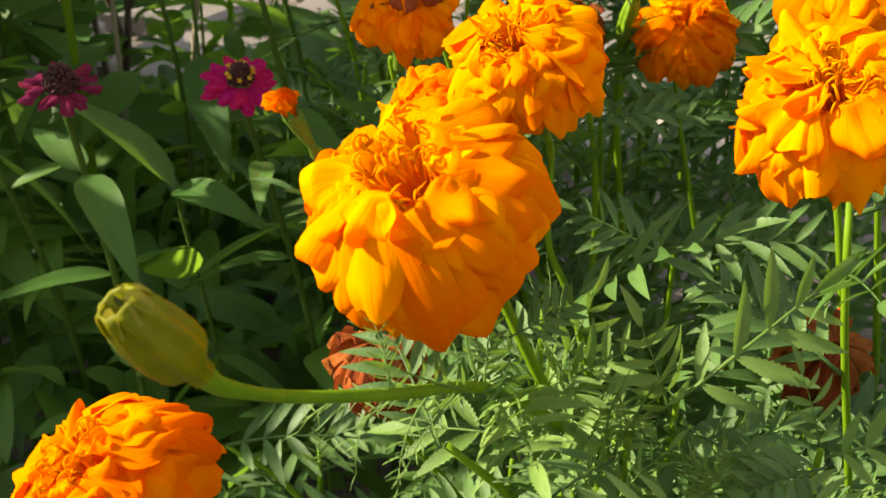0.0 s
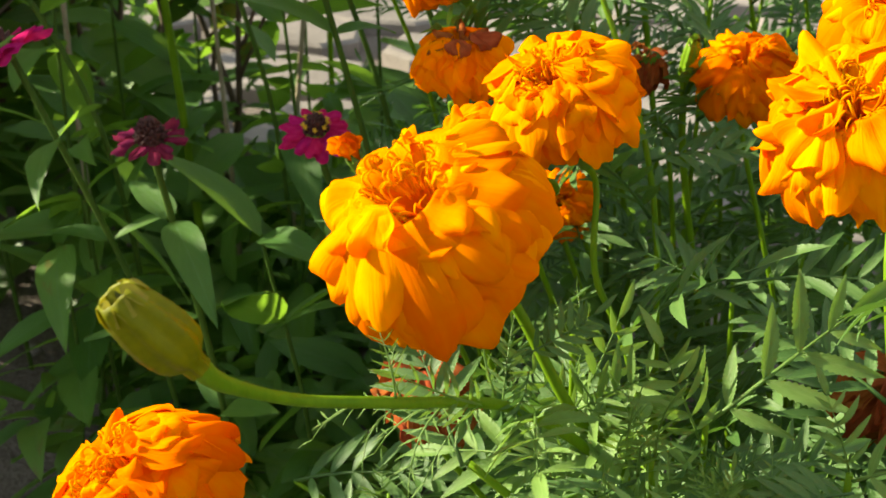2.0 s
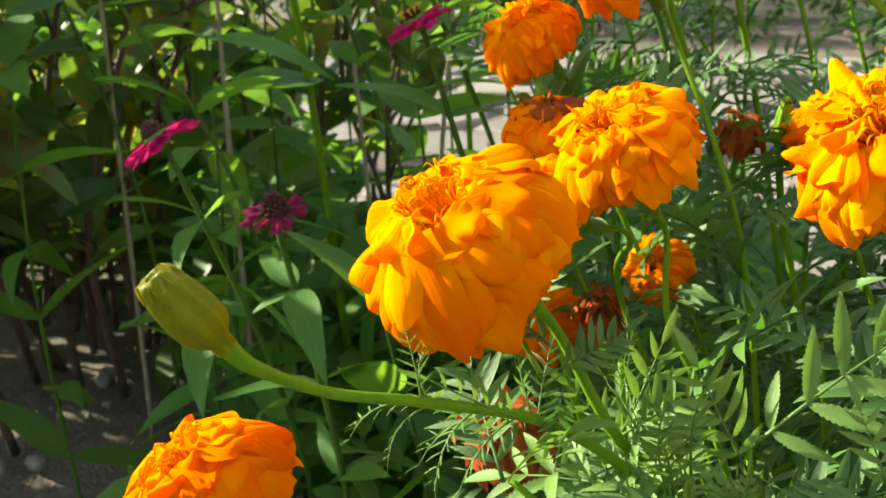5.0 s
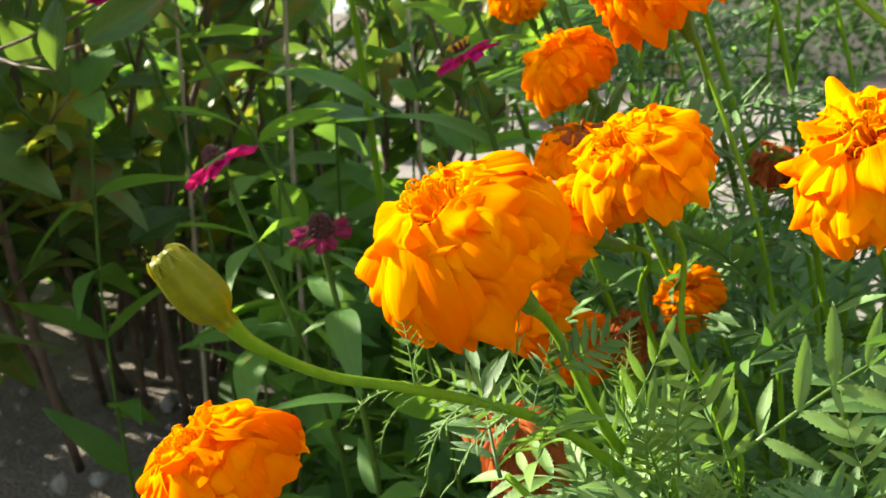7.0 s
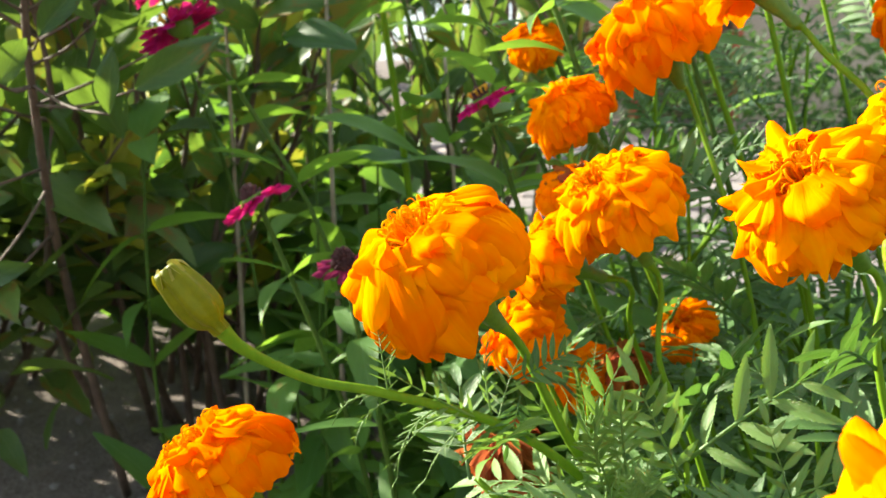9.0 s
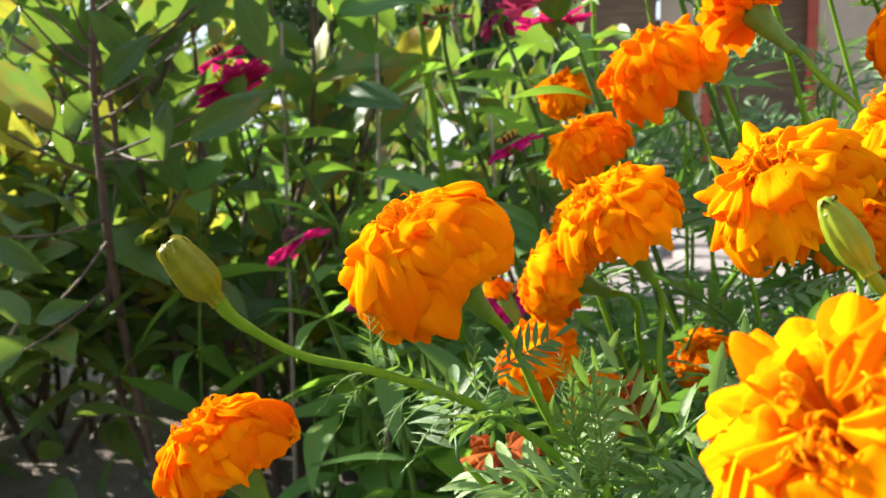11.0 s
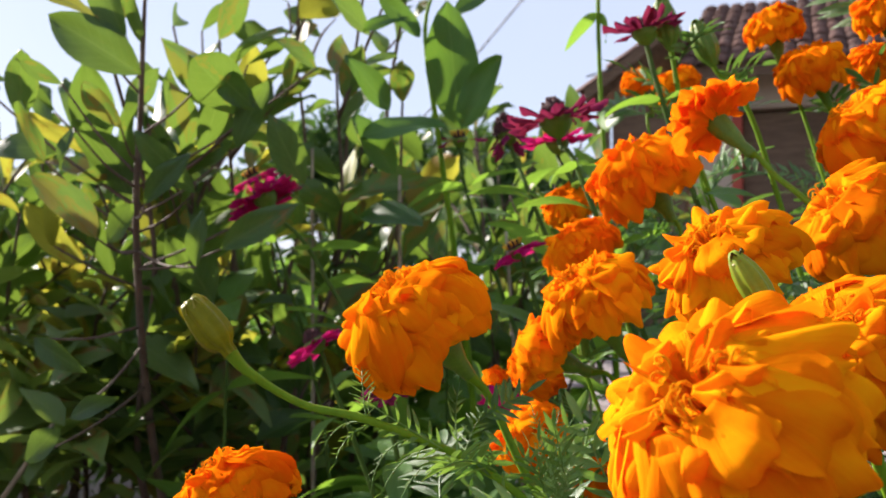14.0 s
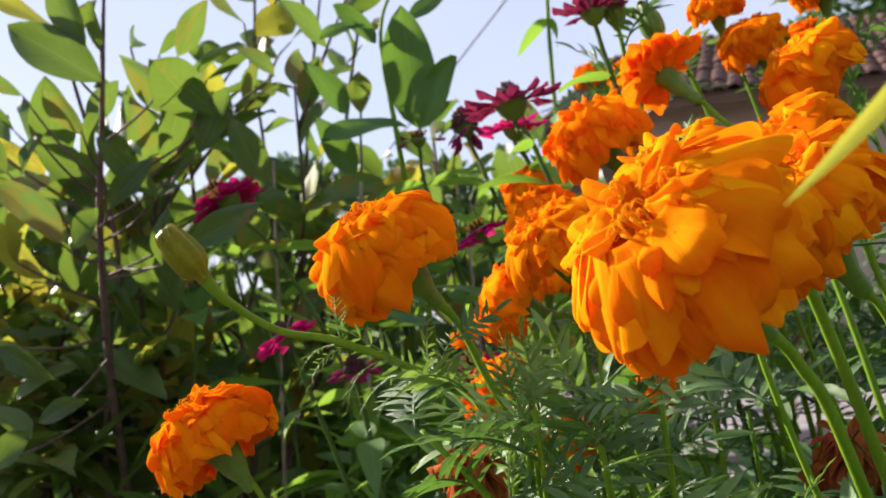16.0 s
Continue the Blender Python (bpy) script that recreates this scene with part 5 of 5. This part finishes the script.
sprig("upright spray of toothed grey-green marigold leaflets", (0.105, 0.265, 0.0), (0.0737, 0.2323, 0.366),
      (((0.0737, 0.2323, 0.366), (0.027, 0.014, 0.021), (0.12, -0.9, 0.45), 0.052, LIT_LEAVES), ((0.0737, 0.2323, 0.360), (-0.010, -0.004, 0.022), (0.5, -0.8, 0.2), 0.034, LIT_LEAVES),
       ((0.075, 0.232, 0.355), (0.022, -0.010, -0.002), (0.1, -0.5, 0.8), 0.036, MLEAVES), ((0.075, 0.234, 0.348), (-0.020, -0.012, 0.004), (-0.1, -0.5, 0.8), 0.036, LIT_LEAVES),
       ((0.074, 0.233, 0.340), (0.020, 0.010, 0.006), (0.3, -0.6, 0.7), 0.044, MLEAVES)))
sprig("young shoot with a curled yellow-green tip and small leaves", (0.068, 0.262, 0.0), (0.0315, 0.2475, 0.378),
      (((0.036, 0.234, 0.362), (0.008, 0.006, 0.019), (0.5, -0.8, 0.2), 0.030, LIT_LEAVES), ((0.037, 0.233, 0.360), (0.016, 0.000, 0.013), (0.3, -0.8, 0.5), 0.030, LIT_LEAVES),
       ((0.037, 0.233, 0.360), (-0.012, -0.004, 0.012), (0.2, -0.8, 0.5), 0.024, LIT_LEAVES), ((0.038, 0.234, 0.352), (-0.010, -0.014, -0.004), (0.0, -0.5, 0.8), 0.024, LIT_LEAVES),
       ((0.038, 0.234, 0.352), (0.014, -0.016, 0.003), (0.2, -0.5, 0.8), 0.034, LIT_LEAVES)),
      (((0.0315, 0.2475, 0.377), 0.016, CURLY), ((0.033, 0.244, 0.373), 0.018, CURLY), ((0.034, 0.240, 0.368), 0.020, CURLY)))
sprig("toothed marigold leaves low at the edge of the bed", (0.140, 0.245, 0.0), (0.1105, 0.214, 0.369),
      (((0.1105, 0.216, 0.368), (-0.004, 0.002, 0.011), (0.4, -0.8, 0.3), 0.022, LIT_LEAVES), ((0.111, 0.209, 0.369), (0.0145, -0.001, 0.009), (0.2, -0.7, 0.6), 0.034, LIT_LEAVES),
       ((0.111, 0.212, 0.366), (-0.014, -0.012, 0.000), (0.0, -0.5, 0.8), 0.030, MLEAVES)))
sprig("bright yellow-green young marigold tuft", (0.106, 0.222, 0.0), (0.0764, 0.1875, 0.366),
      (((0.074, 0.187, 0.362), (-0.020, -0.014, 0.003), (0.0, -0.5, 0.8), 0.034, LIT_LEAVES), ((0.072, 0.186, 0.360), (-0.006, -0.018, 0.006), (0.1, -0.6, 0.8), 0.030, LIT_LEAVES)),
      tuple(((0.0764, 0.1867, 0.3655), 0.013 + 0.0015 * (k % 3), YLEAVES) for k in range(7)))
sprig("feathery marigold leaves spread over the shaded gap", (0.125, 0.395, 0.0), (0.082, 0.366, 0.352),
      (((0.080, 0.366, 0.350), (0.022, -0.002, 0.005), (0.0, -0.5, 0.8), 0.060, MLEAVES), ((0.082, 0.368, 0.346), (-0.018, 0.002, 0.006), (0.0, -0.5, 0.8), 0.046, MLEAVES)))
bed(MIDDLE_BED, 211, (0.015, 0.011), 0.048, 0.072, 0.5, (), MLEAVES, "")
bed(BACK_BED, 227, (0.014, 0.010), 0.059, 0.086, 0.35, (0, 3, 4, 6, 10, 11), FRONDS, "feathery green marigold foliage")


def undergrowth(label, boxes, n, size, material, seed, aspect=0.34, foot=0.02):
    """Low leaves that nobody could count. boxes: x0, x1, y0, y1, height; foot: where they begin."""
    rng = np.random.default_rng(seed)
    tmpl = [blade_geo(rng, 1.0, aspect, 6, rng.uniform(0.1, 0.5), 0.3, 0, 0.14, cols=3, base=0.4) for _ in range(6)]
    Vs, Fs, Us, o = [], [], [], 0
    area = np.array([(b[1] - b[0]) * (b[3] - b[2]) * b[4] for b in boxes])
    for i in rng.choice(len(boxes), n, p=area / area.sum()):
        x0, x1, y0, y1, h = boxes[i]
        p = Vector((rng.uniform(x0, x1), rng.uniform(y0, y1), 0))
        hh = h * (0.72 + 0.4 * noise.noise(p * 5.0 + Vector((seed, 0, 0))))
        p.z = foot + hh * rng.uniform(0, 1) ** 0.75
        v, f, u = tmpl[rng.integers(6)]
        d = way(rng.uniform(0, 360), rng.uniform(-30, 55))
        m = np.array(aim(p, d, Vector((rng.uniform(-.7, .7), rng.uniform(-.7, .7), 1)), size * rng.uniform(0.55, 1.3)))
        Vs.append(v @ m[:3, :3].T + m[:3, 3])
        Fs.append(f + o)
        Us.append(u)
        o += len(v)
    ob = new("undergrowth", make_mesh("undergrowth", np.concatenate(Vs), np.concatenate(Fs), np.concatenate(Us), material))
    return tagged(ob, label, "undergrowth", kind="stuff")


undergrowth("tangle of dark green leaves under the flowers", [(-0.40, -0.08, 0.45, 0.75, 0.17), (-0.6, -0.4, 0.85, 1.0, 0.14), (-0.5, 0.0, 0.75, 1.25, 0.10)], 1100, 0.06, FILL, 1)
undergrowth("low green leaves among marigold stems", [(-0.08, 0.4, 0.30, 0.55, 0.15), (-0.1, 0.5, 0.55, 1.0, 0.38), (0.15, 0.4, 0.12, 0.32, 0.16)], 1400, 0.05, FILL, 2, 0.26)
undergrowth("big dark green leaves at the foot of the shrubs", [(-1.25, -0.80, 1.0, 1.4, 0.5), (-0.80, -0.60, 0.85, 1.1, 0.36), (-0.40, -0.05, 1.15, 1.4, 0.24), (-0.5, -0.15, 0.8, 1.15, 0.12)], 480, 0.115, FILL, 4, 0.5)
undergrowth("broad shaded leaves low on the shrubs", [(-1.5, -1.05, 0.25, 0.62, 0.45), (-0.86, -0.74, 0.50, 0.62, 0.22)], 300, 0.10, SLEAF_LOW, 5, 0.46)
undergrowth("dark leaves hanging in the middle of the shrubs", [(-1.15, -0.62, 0.40, 0.74, 0.26)], 330, 0.085, SLEAF_LOW, 6, 0.42, 0.20)
undergrowth("broad green leaves between the zinnia stems", [(-0.62, -0.24, 0.72, 1.05, 0.26)], 170, 0.075, FILL, 7, 0.42, 0.08)
undergrowth("green leaves under the shrub", [(-1.5, -0.9, 0.95, 1.5, 0.45), (-1.9, -1.3, 0.3, 1.0, 0.5), (-1.2, -0.9, 1.0, 1.6, 0.36)], 2300, 0.075, FILL, 3)


def zinnia_plant(base, top, seed, pairs, lo, hi, pool=None):
    rng = np.random.default_rng(seed)
    t = thing("zinnia_plant", base, "leafy green zinnia stem without a flower", "plant", "zinnia plants")
    b, tp = Vector(base), Vector(top)
    pts = spline([b, b.lerp(tp, 0.5) + Vector((rng.uniform(-.02, .02), rng.uniform(-.02, .02), 0)), tp], 20)
    part("stem", make_mesh("stem", *tube_geo(pts, [0.0022 - 0.0010 * i / 19 for i in range(20)], 7), ZSTEM), t)
    stem_leaves(t, pts, 0.2, 1.0, pairs, pool or ZLEAVES, lo, hi, rng, (-30, 50), True)
    return t


rz = np.random.default_rng(90)
for k in range(16):
    x, y = rz.uniform(-0.42, -0.12), rz.uniform(0.48, 1.0)
    h = min(0.30, 0.36 - 0.12 * y) * rz.uniform(0.75, 1.05) * (0.6 if x < -0.24 and y > 0.6 else 1)
    zinnia_plant((x, y, 0), (x + rz.uniform(-.03, .03), y + rz.uniform(-.03, .03), h), 300 + k, 5, 0.065, 0.105)
for k, (x, y, h) in enumerate(((-0.26, 0.70, 0.47), (-0.20, 0.76, 0.50), (-0.40, 0.62, 0.44), (-0.14, 0.88, 0.52), (-0.50, 0.84, 0.52), (-0.36, 1.0, 0.56), (-0.55, 0.55, 0.42), (-0.48, 0.98, 0.56))):
    zinnia_plant((x, y, 0), (x - 0.02, y, h), 350 + k, 6, 0.07, 0.12)

# grey-green narrow-leaved stalk and a tall bare zinnia stalk
rk = np.random.default_rng(95)
tall = thing("tall_stalk", (-0.29, 0.88, 0.0), "tall thin pale stalk with a few curled leaves", "plant")
tpts = spline([(-0.29, 0.88, 0.0), (-0.300, 0.868, 0.4), (-0.313, 0.856, 0.70), (-0.312, 0.856, 0.95)], 30)
part("stem", make_mesh("stem", *tube_geo(tpts, [0.0032 - 0.001 * i / 29 for i in range(30)], 7), STEM), tall)
for s, az, el, size in ((0.74, 100, -35, 0.055), (0.745, -75, -55, 0.04), (0.835, 95, -8, 0.06), (0.835, -80, 10, 0.03), (0.60, 200, -10, 0.05), (0.55, 70, 30, 0.06), (0.55, -110, 20, 0.06)):
    put_leaf(tall, ZLEAVES, tpts[int(s * 29)], way(az, el), size, rk)

# ---- the broad-leaved plant against the sky ----
broad = thing("broad_leaved_plant", (-0.36, 0.74, 0.0), "plant with large dark wavy oval leaves on a stem", "plant")
bp = spline([(-0.36, 0.74, 0.0), (-0.37, 0.70, 0.35), (-0.375, 0.655, 0.58), (-0.395, 0.655, 0.70), (-0.385, 0.67, 0.76)], 30)
part("stem", make_mesh("stem", *tube_geo(bp, [0.0042 - 0.0028 * i / 29 for i in range(30)], 8), STEM), broad)
rbl = np.random.default_rng(97)


def face_leaf(owner, pool, p, d, normal, size, k=0):
    return part("leaf", pool[k % len(pool)], owner, aim(p, d, normal, size))


for p, d, nrm, size in (((-0.355, 0.662, 0.597), (0.007, -0.030, 0.118), (0.5, -0.8, 0.15), 0.122), ((-0.341, 0.648, 0.592), (0.037, 0.001, 0.064), (0.45, -0.85, 0.2), 0.078),
                        ((-0.338, 0.625, 0.590), (-0.040, -0.059, 0.008), (0.3, -0.5, 0.8), 0.080), ((-0.407, 0.616, 0.613), (-0.012, -0.039, 0.044), (0.7, -0.6, 0.3), 0.068),
                        ((-0.392, 0.608, 0.548), (-0.011, -0.039, 0.051), (0.7, -0.6, 0.2), 0.070), ((-0.401, 0.654, 0.692), (-0.009, -0.037, 0.037), (0.6, -0.7, 0.5), 0.056),
                        ((-0.374, 0.675, 0.715), (0.043, 0.008, 0.028), (0.3, -0.9, 0.4), 0.056), ((-0.411, 0.644, 0.712), (-0.014, -0.038, -0.006), (0.5, -0.6, 0.7), 0.046),
                        ((-0.40, 0.66, 0.50), (-0.9, -0.1, 0.25), (0.2, -0.5, 0.8), 0.10), ((-0.36, 0.70, 0.45), (0.6, -0.6, 0.2), (0, -0.3, 0.9), 0.10), ((-0.36, 0.70, 0.40), (-0.5, -0.8, 0.0), (0, -0.3, 0.9), 0.11)):
    face_leaf(broad, BLEAVES, Vector(p), d, nrm, size, int(rbl.integers(9)))

# ---- the shrub ----
def shrub(label, base, tips, seed, twigs, per_twig, lo, hi, yellow=0.06, low=0.22):
    """tips: ends of the main branches; low: how far up them the twigs begin."""
    rng = np.random.default_rng(seed)
    b = Vector(base)
    t = thing("shrub", b, label, "shrub", "leafy shrubs")
    for tip in tips:
        tp = Vector(tip)
        n = 26
        bend = Vector((rng.uniform(-.05, .05), rng.uniform(-.05, .05), 0))
        foot = b.lerp(Vector((tp.x, tp.y, 0)), rng.uniform(0.0, 0.55)) + Vector((rng.uniform(-.06, .06), rng.uniform(-.06, .06), 0))
        pts = spline([foot, foot.lerp(tp, 0.35) + bend, foot.lerp(tp, 0.7) - bend * 0.5, tp], n)
        part("branch", make_mesh("branch", *tube_geo(pts, [0.0055 - 0.0040 * i / (n - 1) for i in range(n)], 7), TWIG), t)
        lines = [pts[n // 2:]]
        for k in range(twigs):
            s = rng.uniform(low, 0.95)
            p = pts[int(s * (n - 1))]
            d = (way(rng.uniform(0, 360), rng.uniform(-10, 60)) + (tp - foot).normalized() * 0.7).normalized()
            ln = rng.uniform(0.10, 0.22)
            tw = spline([p, p + d * ln * 0.5 + Vector((0, 0, rng.uniform(-.01, .02))), p + d * ln], 10)
            part("twig", make_mesh("twig", *tube_geo(tw, [0.0028 - 0.0017 * i / 9 for i in range(10)], 5), TWIG), t)
            lines.append(tw)
        for ln in lines:
            m = len(ln)
            a = rng.uniform(0, 360)
            for k in range(per_twig):
                p = ln[int((0.2 + 0.8 * k / max(1, per_twig - 1)) * (m - 1))]
                a += 137
                tang = (ln[-1] - ln[0]).normalized()
                d = way(a, rng.uniform(-10, 75)) + tang * 0.5
                # part of the yellow share is painted sunlight on green leaves
                pool = SYELLOW if rng.random() < yellow else SLEAVES
                put_leaf(t, pool, p, d, rng.uniform(lo, hi), rng, 1.5)
    return t


shrub("leafy shrub with oval green leaves, some browned", (-0.90, 0.92, 0.0), [(-0.66, 0.56, 0.58), (-0.66, 0.60, 0.72), (-0.78, 0.62, 0.76), (-0.55, 0.68, 0.68), (-0.86, 0.55, 0.60), (-0.57, 0.40, 0.68), (-0.60, 0.47, 0.60)], 61, 5, 5, 0.055, 0.105, 0.12)
shrub("leafy shrub with upright twigs against the sky", (-0.88, 0.95, 0.0), [(-0.62, 0.80, 0.86), (-0.58, 0.86, 0.92), (-0.75, 0.78, 0.82), (-0.54, 0.78, 0.66), (-0.90, 0.75, 0.80)], 62, 3, 3, 0.038, 0.078, 0.04)
shrub("dense leafy shrub with yellow lower leaves, some coloured to look sunlit", (-1.30, 0.80, 0.0), [(-0.84, 0.46, 0.52), (-0.78, 0.56, 0.50), (-0.95, 0.42, 0.56), (-0.72, 0.66, 0.46), (-0.86, 0.40, 0.44), (-0.98, 0.58, 0.50)], 63, 5, 4, 0.06, 0.11, 0.34)
shrub("low shrub with small upright leaves", (-0.52, 0.98, 0.0), [(-0.46, 0.95, 0.52), (-0.40, 0.96, 0.50), (-0.60, 1.0, 0.66), (-0.50, 0.9, 0.48)], 64, 4, 4, 0.05, 0.085, 0.03, 0.5)
shrub("green shrub filling the gap behind the zinnias", (-0.72, 1.25, 0.0), [(-0.60, 1.2, 0.60), (-0.75, 1.25, 0.64), (-0.85, 1.1, 0.62), (-0.55, 1.35, 0.56), (-0.98, 1.2, 0.64)], 65, 6, 5, 0.065, 0.10, 0.16, 0.36)
shrub("big-leaved shrub at the edge of the bed", (-1.35, 0.85, 0.0), [(-1.05, 0.50, 0.60), (-1.15, 0.65, 0.68), (-1.3, 0.5, 0.62), (-1.05, 0.80, 0.62), (-1.2, 0.36, 0.54)], 66, 4, 4, 0.065, 0.11, 0.12)
shrub("leafy green shrub with dense middle growth", (-1.05, 1.05, 0.0), [(-0.78, 0.78, 0.50), (-0.92, 0.82, 0.54), (-0.68, 0.88, 0.48), (-1.02, 0.9, 0.56), (-0.64, 0.74, 0.44)], 67, 5, 4, 0.065, 0.105, 0.24)


# a low branch of large leaves that hangs over the bed
branch = thing("shrub", (-0.72, 0.62, 0.0), "shrub branch with large glossy pointed leaves, some browned", "shrub", "leafy shrubs")
bl2 = spline([(-0.72, 0.62, 0.0), (-0.66, 0.52, 0.28), (-0.57, 0.44, 0.48), (-0.52, 0.41, 0.60), (-0.50, 0.40, 0.72)], 40)
part("branch", make_mesh("branch", *tube_geo(bl2, [0.0055 - 0.0040 * i / 39 for i in range(40)], 8), TWIG), branch)
rh = np.random.default_rng(98)
for p, d, size in (((-0.496, 0.394, 0.623), (-0.035, -0.057, 0.042), 0.092), ((-0.504, 0.384, 0.655), (-0.006, -0.033, 0.049), 0.066), ((-0.512, 0.404, 0.655), (0.011, -0.017, 0.035), 0.046),
                   ((-0.511, 0.385, 0.576), (-0.003, -0.028, 0.031), 0.050), ((-0.586, 0.370, 0.622), (-0.010, -0.034, 0.016), 0.044), ((-0.601, 0.363, 0.552), (0.002, -0.026, 0.048), 0.058),
                   ((-0.514, 0.365, 0.479), (-0.013, -0.038, 0.051), 0.072), ((-0.417, 0.398, 0.454), (0.015, -0.012, 0.042), 0.050), ((-0.422, 0.519, 0.532), (-0.008, -0.036, 0.059), 0.072),
                   ((-0.434, 0.435, 0.470), (0.059, 0.025, 0.037), 0.076), ((-0.534, 0.353, 0.575), (0.004, -0.016, -0.034), 0.040), ((-0.499, 0.402, 0.510), (0.041, 0.009, 0.042), 0.062),
                   ((-0.482, 0.442, 0.522), (-0.022, -0.047, 0.053), 0.074), ((-0.483, 0.489, 0.568), (0.037, 0.002, 0.064), 0.066), ((-0.557, 0.391, 0.666), (0.039, 0.006, 0.038), 0.056),
                   ((-0.480, 0.460, 0.637), (0.040, 0.014, -0.039), 0.056), ((-0.446, 0.553, 0.649), (-0.009, -0.035, 0.028), 0.046), ((-0.568, 0.340, 0.392), (0.037, 0.012, -0.023), 0.050),
                   ((-0.516, 0.377, 0.475), (0.033, 0.003, 0.032), 0.048), ((-0.501, 0.337, 0.330), (0.038, 0.010, 0.018), 0.046), ((-0.511, 0.305, 0.297), (0.036, 0.008, 0.029), 0.050)):
    near = min(bl2, key=lambda q: (q - Vector(p) + Vector((0, 0, 0.03 + 0.6 * (Vector(p).xy - q.xy).length))).length)
    part("twig", tube("twig", [near, near.lerp(Vector(p), 0.5) + Vector((0, 0, -0.006)), p], 0.0016, 0.0009, TWIG, 8, 5), branch)
    part("leaf", SLEAVES[rh.integers(len(SLEAVES))], branch, aim(p, d, (0.6 + rh.uniform(-.4, .4), -0.75 + rh.uniform(-.3, .3), 0.35 + rh.uniform(-.4, .4)), size))


def stalk(pts, r, label="bare pale dry stalk standing in the bed"):
    t = new("dry_stalk", tube("dry_stalk", pts, r, r * 0.6, STRAW, 14, 7))
    return tagged(t, label, "stalk", "dry stalks")


stalk([(-0.47, 0.72, 0.0), (-0.475, 0.71, 0.3), (-0.470, 0.70, 0.56)], 0.0032)
stalk([(-0.36, 0.80, 0.0), (-0.37, 0.79, 0.25), (-0.385, 0.78, 0.50)], 0.0028)
stalk([(-0.34, 0.86, 0.0), (-0.325, 0.85, 0.25), (-0.30, 0.84, 0.46)], 0.0034)
stalk([(-0.60, 0.70, 0.0), (-0.605, 0.70, 0.3), (-0.60, 0.69, 0.60)], 0.003)
stalk([(-0.95, 0.35, 0.08), (-0.80, 0.40, 0.18), (-0.68, 0.42, 0.30)], 0.004, "pale fallen stick leaning on the shrub")

# ---- paved path behind the beds ----
pavement = thing("pavement", (0, 0, 0), "path of irregular pale grey-pink paving stones", "paving", kind="structure")
rp = np.random.default_rng(8)
for i in range(11):
    for j in range(9):
        cx = -3.6 + i * 0.44 + rp.uniform(-.03, .03) + (0.15 if j % 2 else 0)
        cy = 1.5 + j * 0.40 + rp.uniform(-.03, .03)
        n = 7
        ring = [(cx + (0.21 + rp.uniform(-.03, .004)) * math.copysign(abs(math.cos(a)) ** 0.6, math.cos(a)), cy + (0.19 + rp.uniform(-.03, .004)) * math.copysign(abs(math.sin(a)) ** 0.6, math.sin(a))) for a in [2 * math.pi * (q + rp.uniform(-.15, .15)) / n for q in range(n)]]
        h = 0.028 + rp.uniform(0, 0.014)
        verts = [(x, y, -0.02) for x, y in ring] + [(x, y, h - 0.008) for x, y in ring] + [(cx + (x - cx) * 0.93, cy + (y - cy) * 0.93, h) for x, y in ring]
        faces = [(q, (q + 1) % n, n + (q + 1) % n, n + q) for q in range(n)] + [(n + q, n + (q + 1) % n, 2 * n + (q + 1) % n, 2 * n + q) for q in range(n)] + [tuple(2 * n + q for q in range(n))]
        part("stone", make_mesh("stone", verts, faces, None, SLAB, False), pavement)

# a narrow leaf of the closest plant
near_leaf = thing("marigold_plant", (0.262, 0.085, 0.0), "slender green shoot with one long narrow leaf", "plant", "marigold plants")
nl = spline([(0.262, 0.085, 0.0), (0.258, 0.080, 0.25), (0.246, 0.062, 0.41), (0.240, 0.050, 0.437)], 24)
part("stem", make_mesh("stem", *tube_geo(nl, [0.0018 - 0.0008 * i / 23 for i in range(24)], 7), STEM), near_leaf)
# the blade's yellow imitates light shining through it
part("leaf", make_mesh("leaf", *blade_geo(np.random.default_rng(3), 1.0, 0.3, 12, 0.1, 0.2, cols=5), SLEAF_YELLOW), near_leaf, aim((0.240, 0.050, 0.437), (-0.020, -0.029, -0.034), (0.75, -0.65, -0.1), (0.042, 0.012, 0.04)))
